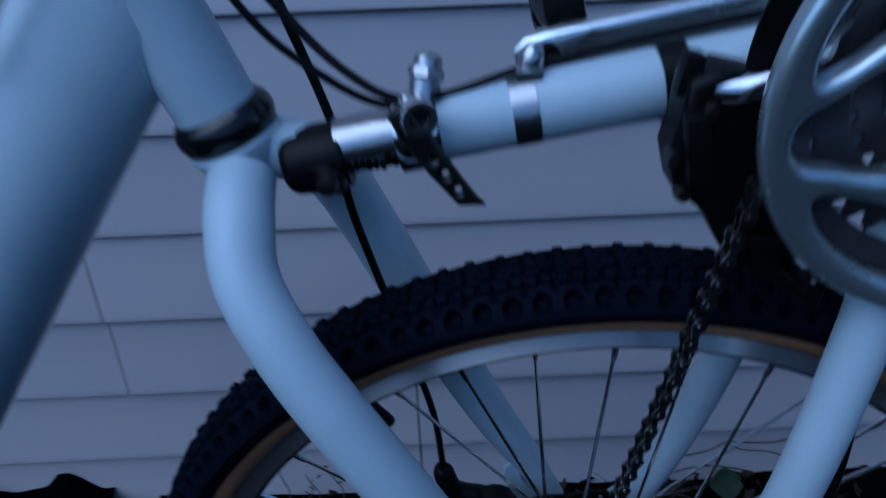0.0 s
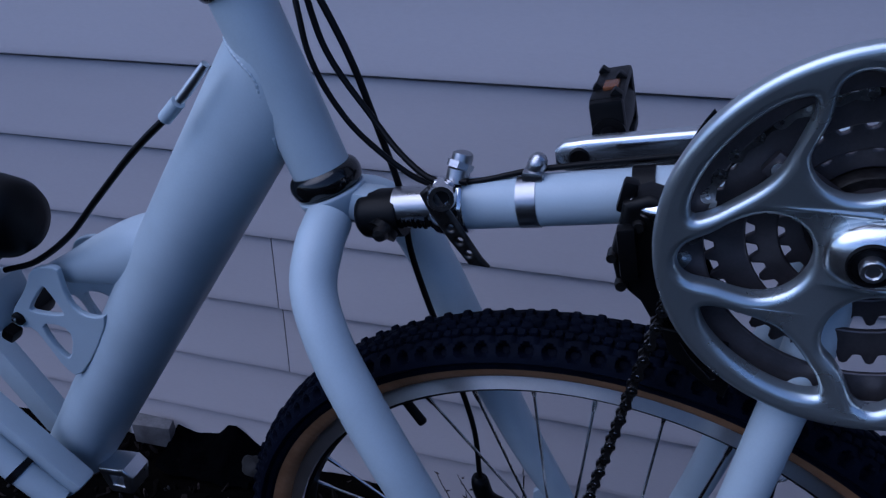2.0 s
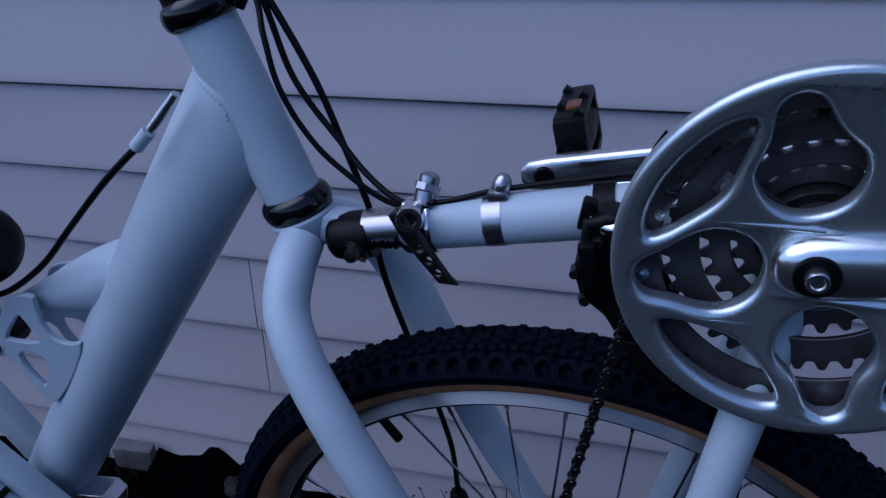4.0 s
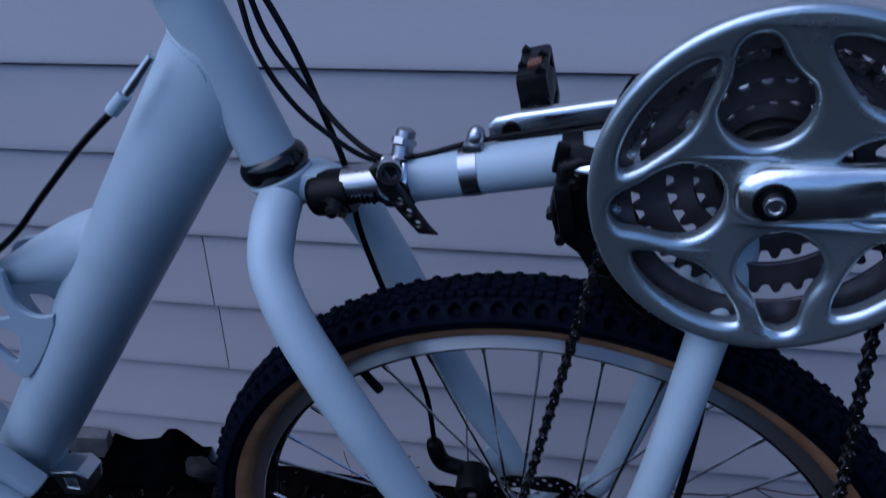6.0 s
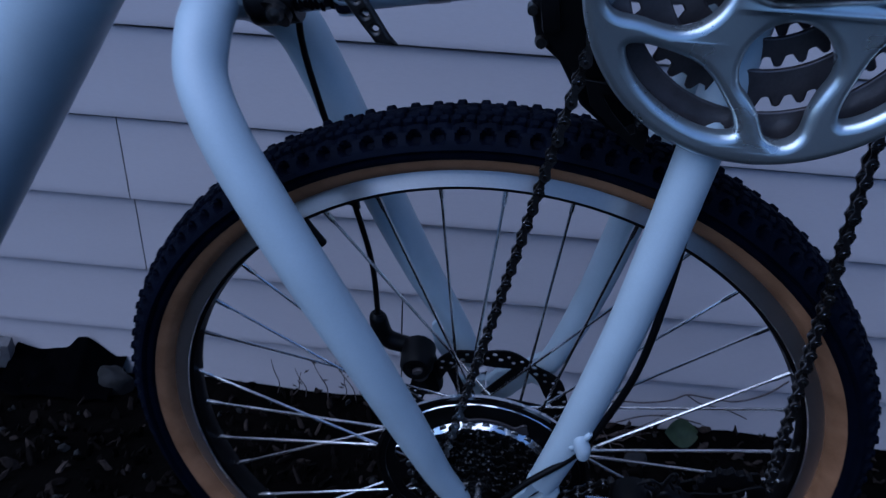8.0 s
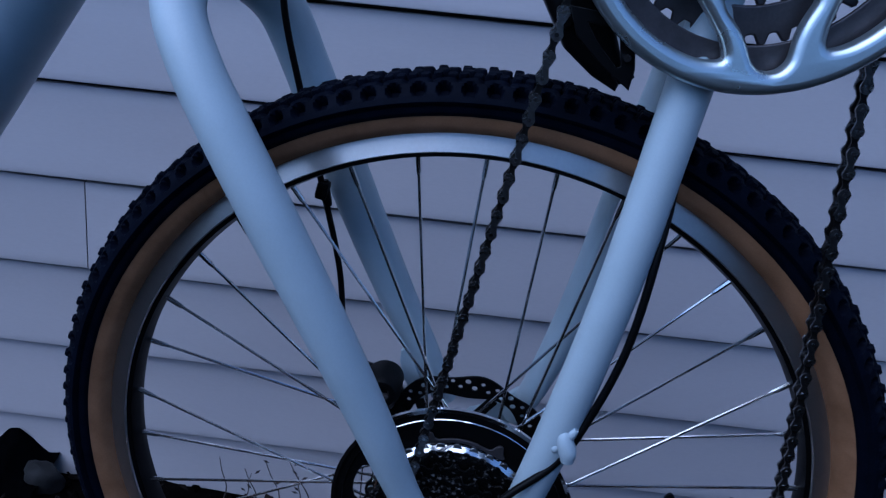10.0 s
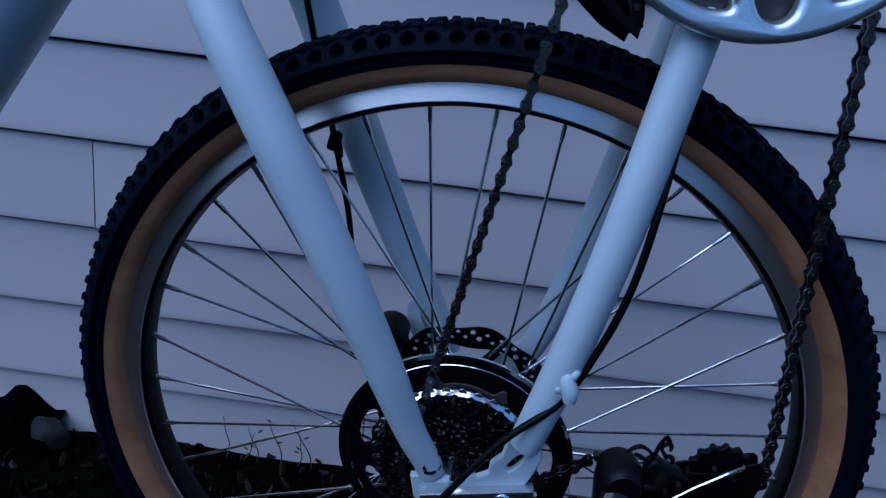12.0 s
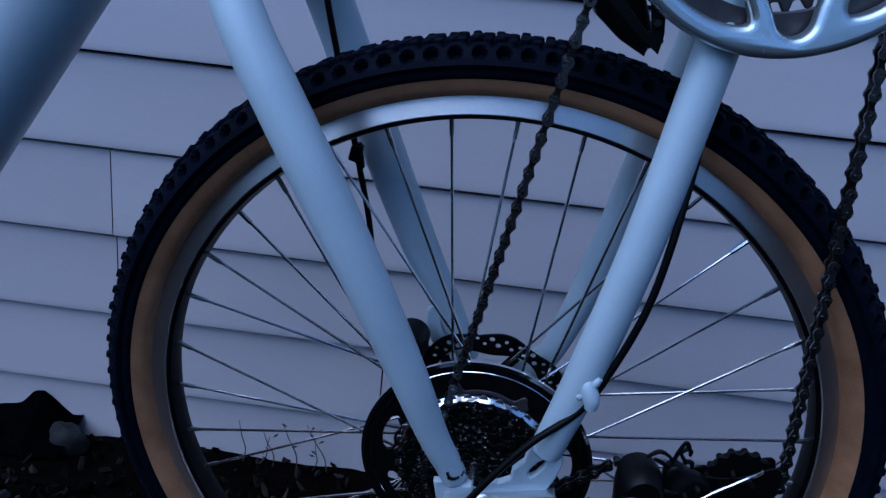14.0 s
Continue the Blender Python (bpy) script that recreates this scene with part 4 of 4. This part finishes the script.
for (x, z, n, r) in ((0.2035, 0.3480, 15, 0.0258), (0.1640, 0.3140, 13, 0.0240)):
    part("jockey_wheel", plate_mesh("jockey_wheel", [teeth(r, n, 0.0030), circle(0.005, 14)], 0.006, 0.0008, BLACK), BLACK, rd, "black toothed jockey wheel", Matrix.Translation((x, -0.050, z)))
loop = rounded([(0.1480, 0.3000), (0.1760, 0.2960), (0.2240, 0.3180), (0.2310, 0.3400), (0.2330, 0.3560), (0.2300, 0.3660), (0.2200, 0.3640), (0.2060, 0.3540), (0.1900, 0.3500), (0.1740, 0.3500), (0.1600, 0.3350)], 1)
for y in (-0.044, -0.057):
    part("derailleur_cage", plate_mesh("derailleur_cage", [loop], 0.002, 0.0006, BLACK), BLACK, rd, "", Matrix.Translation((0, y, 0)))
for x, z in ((0.1960, 0.3560), (0.2090, 0.3520), (0.2120, 0.3480)):
    part("cage_screw", lathe_bm([(0.0, -0.0020), (0.0016, -0.0020), (0.0020, 0.0), (0.0020, 0.003)], 10, False, Matrix.Translation((x, -0.0590, z))), DARKMETAL, rd)

# chain
def arc(cx, cz, r, a0, a1, y, n=40):
    return [Vector((cx + r * math.cos(radians(a0 + (a1 - a0) * i / n)), y, cz + r * math.sin(radians(a0 + (a1 - a0) * i / n)))) for i in range(n + 1)]


yR, yC = -0.0585, -0.0475
cx, cz = 0.003, 0.312
over = [Vector((BBX + (0.0665 + 0.0170 * k / 60) * math.cos(radians(5 + 163 * k / 60)), yR, BBZ + (0.0665 + 0.0170 * k / 60) * math.sin(radians(5 + 163 * k / 60)))) for k in range(61)]
path = arc(0.2110, 0.349, 0.0260, -40, 6, -0.050, 10) + over + arc(cx, cz, 0.0415, 168, 314, yC, 40) + [Vector((0.108, -0.058, 0.3530))]
dist = [0.0]
for a, b in zip(path, path[1:]):
    dist.append(dist[-1] + (b - a).length)


def on_path(s):
    i = max(j for j in range(len(dist)) if dist[j] <= s)
    i = min(i, len(path) - 2)
    f = (s - dist[i]) / max(dist[i + 1] - dist[i], 1e-9)
    return path[i] + (path[i + 1] - path[i]) * f


PITCH = 0.0127


def link_mesh(name, half_width, r, material):
    b = bmesh.new()
    outl = [(PITCH / 2 + r * math.cos(radians(a)), r * math.sin(radians(a))) for a in range(-125, 126, 25)]
    outl += [(0.0, 0.46 * r)] + [(-x, z) for x, z in reversed(outl)] + [(0.0, -0.46 * r)]
    n = len(outl)
    for y in (-half_width, half_width):
        lo = [b.verts.new((x, y - 0.0006, z)) for x, z in outl]
        hi = [b.verts.new((x, y + 0.0006, z)) for x, z in outl]
        b.faces.new(lo)
        b.faces.new(list(reversed(hi)))
        for k in range(n):
            b.faces.new((lo[k], lo[(k + 1) % n], hi[(k + 1) % n], hi[k]))
    plates = len(b.faces)
    for x in (-PITCH / 2, PITCH / 2):
        tube(b, [(x, -half_width - 0.0008, 0, 0.0013), (x, half_width + 0.0008, 0, 0.0013)], 10, 1)
    me = mesh_of(b, name, material)
    me.materials.append(CHROME)
    for f in me.polygons[plates:]:
        f.material_index = 1
    return me


outer_link = link_mesh("outer_link", 0.0038, 0.0038, CHAINSTEEL)
inner_link = link_mesh("inner_link", 0.0026, 0.0035, DARKMETAL)
chain = part("chain", tube_bm([(0.108, -0.061, 0.3530, 0.0030), (0.108, -0.055, 0.3530, 0.0030)], 8, 1), DARKMETAL, bike, "oily bicycle chain")
count = int(dist[-1] / PITCH)
for i in range(count):
    p0, p1 = on_path(i * PITCH), on_path((i + 1) * PITCH)
    d = (p1 - p0).normalized()
    side = Vector((0, 1, 0))
    up = d.cross(side).normalized()
    side = up.cross(d)
    m = Matrix((d, side, up)).transposed().to_4x4()
    m.translation = (p0 + p1) / 2
    part("link", outer_link if i % 2 else inner_link, DARKMETAL, chain, matrix=m)

# ---- cables ----
def cable(name, pts, r, material=BLACK, label=""):
    return part(name, tube_bm([(*q, r) for q in pts], 10, 10), material, bike, label)


cable("brake_cable", [(-0.262, 0.036, 0.95), (-0.222, 0.034, 0.884), (-0.190, 0.032, 0.822), (-0.172, 0.032, 0.770), (-0.157, 0.034, 0.715), (-0.154, 0.036, 0.672), (-0.144, 0.040, 0.623), (-0.128, 0.055, 0.545), (-0.112, 0.062, 0.470), (-0.106, 0.060, 0.410)], 0.0026, label="black brake cable")
cable("gear_cable", [(-0.262, 0.028, 0.95), (-0.224, 0.026, 0.884), (-0.213, 0.014, 0.853), (-0.206, 0.010, 0.822), (-0.192, 0.010, 0.792), (-0.170, 0.010, 0.766), (-0.131, 0.010, 0.740), (-0.096, 0.012, 0.743), (-0.062, 0.016, 0.752), (-0.029, 0.020, 0.758), (0.030, 0.024, 0.768), (0.070, 0.026, 0.774)], 0.0021, label="black gear cable")
cable("gear_cable", [(-0.262, 0.032, 0.95), (-0.223, 0.031, 0.884), (-0.203, 0.028, 0.822), (-0.1705, 0.022, 0.779), (-0.147, 0.013, 0.757), (-0.123, 0.006, 0.744), (-0.100, 0.008, 0.744)], 0.0023, label="black gear cable")
cable("derailleur_cable", [(0.108, -0.030, 0.690), (0.112, -0.055, 0.620), (0.106, -0.076, 0.565), (0.098, -0.084, 0.505), (0.084, -0.086, 0.455), (0.066, -0.089, 0.416), (0.036, -0.092, 0.385), (0.012, -0.094, 0.352), (-0.004, -0.094, 0.325)], 0.0027, label="black derailleur cable")
cable("shift_cable", [(-0.303, -0.012, 0.786), (-0.345, -0.012, 0.752), (-0.395, -0.008, 0.706), (-0.440, -0.004, 0.664), (-0.490, 0.0, 0.630), (-0.53, 0.0, 0.615)], 0.0028, label="black shift cable")
tb = tube_bm([(-0.312, -0.012, 0.779, 0.0052), (-0.298, -0.012, 0.792, 0.0052)], 14, 2)
adj = part("cable_stop", tb, PAINT, bike, "painted cable stop with bright adjuster")
part("barrel_adjuster", tube_bm([(-0.297, -0.012, 0.793, 0.0034), (-0.290, -0.011, 0.800, 0.0040), (-0.272, -0.010, 0.819, 0.0030)], 12, 3), ALU, adj, "bright barrel adjuster")

tb = box_bm((0.018, 0.022, 0.016), Matrix.Translation((-0.224, 0.030, 0.886)) @ pose(0, 0, 0, 0, 25, 0), 0.005)
tube(tb, [(-0.236, 0.026, 0.870, 0.006), (-0.229, 0.028, 0.880, 0.005)], 10, 3)
part("cable_clip", tb, BLACK, bike, "black cable clip")

# ---- rear frame pieces ----
part("stub_tube", tube_bm([(-0.360, 0.030, 0.650, 0.031), (-0.395, 0.028, 0.640, 0.030), (-0.430, 0.024, 0.629, 0.024), (-0.465, 0.020, 0.617, 0.016), (-0.495, 0.018, 0.608, 0.009)], 28), PAINT, bike, "pale blue stub tube")
for y in (-0.004, 0.052):
    loop = rounded([(-0.4949, 0.6234), (-0.4786, 0.6305), (-0.4625, 0.6314), (-0.4628, 0.6202), (-0.4631, 0.6019), (-0.4577, 0.5876), (-0.4434, 0.582), (-0.4226, 0.5871), (-0.452, 0.5384), (-0.481, 0.5058), (-0.494, 0.5149), (-0.5037, 0.5371), (-0.5138, 0.5586), (-0.529, 0.5556), (-0.5387, 0.5607), (-0.5309, 0.5759), (-0.5177, 0.5904), (-0.5032, 0.6077)], 1)
    holes = [rounded([(-0.4857, 0.6089), (-0.5107, 0.5808), (-0.5084, 0.577), (-0.4732, 0.5787), (-0.4724, 0.5849), (-0.4828, 0.6071)], 1), rounded([(-0.5031, 0.5657), (-0.4778, 0.5669), (-0.4708, 0.5565), (-0.4811, 0.5308), (-0.4877, 0.5281), (-0.5001, 0.5474)], 1), circle(0.0050, 16, -0.5265, 0.5674)]
    part("gusset_plate", plate_mesh("gusset_plate", [loop, *holes], 0.006, 0.0014, PAINT), PAINT, bike, "pale blue gusset plate with cut-outs", Matrix.Translation((0, y, 0)))


def bar(name, a, b, w, h, label):
    a, b = Vector(a), Vector(b)
    d = (b - a).normalized()
    side = Vector((0, 1, 0))
    up = side.cross(d).normalized()
    m = Matrix((d, side, up)).transposed().to_4x4()
    m.translation = (a + b) / 2
    return part(name, box_bm(((b - a).length, w, h), m, 0.005), PAINT, bike, label)


bar("frame_bar", (-0.6767, 0.05, 0.5162), (-0.5958, 0.05, 0.366), 0.022, 0.034, "pale rectangular frame bar")
bar("frame_bar", (-0.6021, -0.030, 0.4888), (-0.4993, -0.030, 0.3795), 0.024, 0.030, "pale rectangular frame bar")
tb = tube_bm([(-0.606, -0.053, 0.478, 0.0135), (-0.570, -0.053, 0.440, 0.0135), (-0.545, -0.053, 0.413, 0.0135)], 24, 2)
brace = part("frame_tube", tb, PAINT, bike, "pale blue brace tube")
part("tube_collar", tube_bm([(-0.547, -0.053, 0.415, 0.0142), (-0.542, -0.053, 0.410, 0.0142)], 24, 1), BLACK, brace, "black collar")
part("tube_end", tube_bm([(-0.542, -0.053, 0.410, 0.0128), (-0.510, -0.050, 0.376, 0.0128)], 24, 1), PAINT, brace)
part("plate_bolt", lathe_bm([(0.0, -0.0040), (0.0045, -0.0040), (0.0066, -0.0025), (0.0068, 0.004)], 20, False, Matrix.Translation((-0.5265, -0.0070, 0.5674))), BLACK, bike, "black plate bolt")
part("bolt_head", lathe_bm([(0.0, -0.0025), (0.0016, -0.0022), (0.0022, 0.0), (0.0022, 0.002)], 12, False, Matrix.Translation((-0.5278, -0.0110, 0.5690))), STEEL, bike, "bright bolt tip")
part("frame_nut", box_bm((0.013, 0.014, 0.013), Matrix.Translation((-0.5480, -0.0030, 0.5440)) @ pose(0, 0, 0, 0, 28, 0), 0.003), BLACK, bike, "black rubber stop")
part("square_tube", box_bm((0.020, 0.034, 0.020), Matrix.Translation((-0.5440, 0.0270, 0.5560)) @ pose(0, 0, 0, 0, 30, 0), 0.003), BLACK, bike, "dark square tube end")
part("frame_bracket", box_bm((0.060, 0.060, 0.045), Matrix.Translation((-0.585, 0.010, 0.565)) @ pose(0, 0, 0, 0, -10, 0), 0.006), PAINT, bike)
loop = [(-0.022, 0.014), (0.012, 0.019), (0.021, 0.008), (0.015, -0.016), (-0.013, -0.019)]
part("end_bracket", plate_mesh("end_bracket", [loop, [(-0.008, 0.007), (0.008, 0.008), (0.007, -0.007), (-0.007, -0.007)]], 0.03, 0.003, ALU), ALU, bike, "bare metal end bracket", Matrix.Translation((-0.494, 0.020, 0.350)))
tb = lathe_bm([(0.0, 0.0), (0.016, -0.001), (0.028, -0.006), (0.034, -0.016), (0.037, -0.036), (0.038, -0.150), (0.034, -0.160), (0.0, -0.162)], 40, False, Matrix.Translation((-0.480, 0.0, 0.672)) @ pose(0, 0, 0, 0, 8, -90))
horn = part("bumper", tb, BLACK, bike, "smooth black rubber bumper")
part("bumper_neck", box_bm((0.085, 0.050, 0.060), Matrix.Translation((-0.574, 0.0, 0.634)) @ pose(0, 0, 0, 0, -35, 0), 0.014), BLACK, horn)
part("bumper_bolt", tube_bm([(-0.559, -0.03, 0.626, 0.005), (-0.542, -0.03, 0.626, 0.006)], 12, 1), STEEL, horn)

# ---- bed beside the wall ----
def scatter(name, count, size, material, x_range, y_range, label, category, slim=(1, 1)):
    b = bmesh.new()
    for _ in range(count):
        x, y = random.uniform(*x_range), random.uniform(*y_range)
        s = size * random.uniform(0.5, 1.5)
        m = Matrix.Translation((x, y, ground_z(x, y) + s * 0.35)) @ Euler([random.uniform(0, 6.3) for _ in range(3)]).to_matrix().to_4x4() @ Matrix.Diagonal((s * slim[0], s * random.uniform(0.4, 0.9) * slim[1], s * random.uniform(0.25, 0.6) * slim[1], 1))
        bmesh.ops.create_icosphere(b, subdivisions=1, radius=1.0, matrix=m)
    for v in b.verts:
        v.co += Vector([random.uniform(-1, 1) for _ in range(3)]) * size * 0.18
    return tagged(part(name, b, material, smooth=False), label, category, kind="stuff")


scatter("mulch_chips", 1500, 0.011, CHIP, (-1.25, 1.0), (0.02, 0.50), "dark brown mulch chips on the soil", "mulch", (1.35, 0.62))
scatter("gravel", 200, 0.007, STONE, (-1.2, 1.0), (0.02, 0.49), "small grey stones among the mulch", "gravel")


def stone(x, y, s, label, squash=(1, 0.7, 0.8)):
    b = bmesh.new()
    bmesh.ops.create_icosphere(b, subdivisions=3, radius=1.0)
    for v in b.verts:
        v.co *= 1 + 0.28 * noise.noise(v.co * 1.7 + Vector((x * 9, y * 9, 0)))
        v.co = Vector((v.co.x * s * squash[0], v.co.y * s * squash[1], v.co.z * s * squash[2]))
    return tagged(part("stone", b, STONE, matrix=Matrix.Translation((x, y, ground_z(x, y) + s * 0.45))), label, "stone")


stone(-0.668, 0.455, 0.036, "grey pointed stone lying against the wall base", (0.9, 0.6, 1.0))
bm = box_bm((0.078, 0.030, 0.060), Matrix.Translation((-0.905, 0.472, ground_z(-0.9, 0.47) + 0.050)) @ pose(0, 0, 0, 6, 8, 10), 0.004)
for v in bm.verts:
    v.co += Vector((0.003, 0.002, 0.003)) * noise.noise(v.co * 40)
tagged(part("block", bm, BLOCK), "pale grey broken block leaning on the wall", "block")
stone(0.28, 0.40, 0.020, "small pale stone on the mulch")

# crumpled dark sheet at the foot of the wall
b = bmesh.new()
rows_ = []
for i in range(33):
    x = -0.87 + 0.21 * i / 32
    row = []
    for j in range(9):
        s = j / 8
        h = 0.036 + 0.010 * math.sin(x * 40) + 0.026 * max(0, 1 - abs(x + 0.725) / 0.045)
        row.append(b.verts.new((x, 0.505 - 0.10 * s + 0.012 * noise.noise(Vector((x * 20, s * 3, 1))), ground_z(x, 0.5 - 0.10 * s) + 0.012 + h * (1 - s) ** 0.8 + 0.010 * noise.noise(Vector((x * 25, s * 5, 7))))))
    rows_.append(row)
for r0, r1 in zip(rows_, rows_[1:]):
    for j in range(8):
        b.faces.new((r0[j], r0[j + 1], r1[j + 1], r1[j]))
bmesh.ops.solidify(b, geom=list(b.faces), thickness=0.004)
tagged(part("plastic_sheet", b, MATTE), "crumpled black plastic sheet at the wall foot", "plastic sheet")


def leaf(x, y, length, turn, label):
    b = bmesh.new()
    cols = []
    for i in range(9):
        s = i / 8
        w = 0.42 * length * math.sin(math.pi * (0.04 + 0.92 * s)) ** 0.8
        cols.append([b.verts.new((length * (s - 0.5), t * w, 0.12 * length * (abs(t) ** 2) + 0.1 * length * (s - 0.5) ** 2)) for t in (-1, -0.5, 0, 0.5, 1)])
    for c0, c1 in zip(cols, cols[1:]):
        for j in range(4):
            b.faces.new((c0[j], c0[j + 1], c1[j + 1], c1[j]))
    bmesh.ops.solidify(b, geom=list(b.faces), thickness=0.0006)
    return tagged(part("leaf", b, LEAFM, matrix=Matrix.Translation((x, y, ground_z(x, y) + 0.028)) @ pose(0, 0, 0, 38, 8, turn)), label, "leaf")


leaf(0.362, 0.458, 0.060, 10, "single green leaf lying on dark mulch")


def twigs(x, y, count, reach, label):
    b = bmesh.new()
    for _ in range(count):
        x0, y0 = x + random.uniform(-0.3, 0.3) * reach, y + random.uniform(-0.02, 0.02)
        d = Vector((random.uniform(-1, 1), random.uniform(-0.25, 0.05), random.uniform(0.15, 0.8))).normalized() * reach * random.uniform(0.5, 1)
        q = Vector((x0, y0, ground_z(x0, y0)))
        pts = [(*(q + d * s + Vector((random.uniform(-1, 1), 0, random.uniform(-1, 1))) * 0.012 * s), 0.0012 * (1.2 - s)) for s in (0, 0.3, 0.6, 1.0)]
        tube(b, pts, 5, 3)
    return tagged(part("twigs", b, TWIG), label, "twigs", kind="stuff")


twigs(0.22, 0.44, 9, 0.16, "thin dry twigs lying against the siding")

# a thin vine trailing along the lowest course
b = bmesh.new()
tube(b, [(x, 0.492, z, 0.0014) for x, z in ((0.225, -0.112), (0.265, -0.106), (0.299, -0.104), (0.341, -0.092), (0.367, -0.075), (0.404, -0.078), (0.455, -0.079), (0.499, -0.053), (0.525, -0.020))], 6, 6)
tube(b, [(x, 0.490, z, 0.0011) for x, z in ((0.367, -0.075), (0.395, -0.092), (0.440, -0.100), (0.480, -0.118))], 6, 6)
tube(b, [(x, 0.488, z, 0.0012) for x, z in ((0.255, -0.158), (0.300, -0.134), (0.350, -0.128), (0.405, -0.140))], 6, 6)
tagged(part("vine", b, TWIG), "thin dry vine trailing along the siding foot", "vine")


def weed(x, z, height, lean, leaves):
    """One thin stem with a few small leaves, close to the siding."""
    b = bmesh.new()
    y = 0.485
    base = Vector((x, y, ground_z(x, y) - 0.005))
    tip = Vector((x + lean, y - 0.006, z + height))
    pts = [base.lerp(tip, s) + Vector((0.006 * math.sin(5 * s), 0, 0)) for s in (0, 0.35, 0.7, 1.0)]
    tube(b, [(*q, 0.0013 - 0.0007 * k / 3) for k, q in enumerate(pts)], 5, 3)
    for k in range(leaves):
        q = base.lerp(tip, random.uniform(0.35, 1.0))
        d = Vector((random.choice((-1, 1)) * random.uniform(0.4, 1), random.uniform(-0.5, 0), random.uniform(0.2, 1))).normalized() * random.uniform(0.008, 0.016)
        w = d.cross(Vector((0, 1, 0))).normalized() * 0.0025
        vs = [b.verts.new(p) for p in (q, q + d * 0.5 + w, q + d, q + d * 0.5 - w)]
        b.faces.new(vs)
        tube(b, [(*q, 0.0006), (*(q + d), 0.0004)], 4, 1)
    return tagged(part("weed", b, TWIG), "thin dry weed stem rising against the siding", "weed", "weeds at the wall foot")


for x, height, lean, leaves in ((-0.372, 0.045, 0.004, 0), (-0.345, 0.020, 0.030, 2), (-0.318, 0.028, -0.008, 1), (-0.276, 0.050, -0.016, 2), (-0.250, 0.026, 0.014, 3), (-0.222, 0.054, -0.030, 2)):
    weed(x, -0.12, height, lean, leaves)
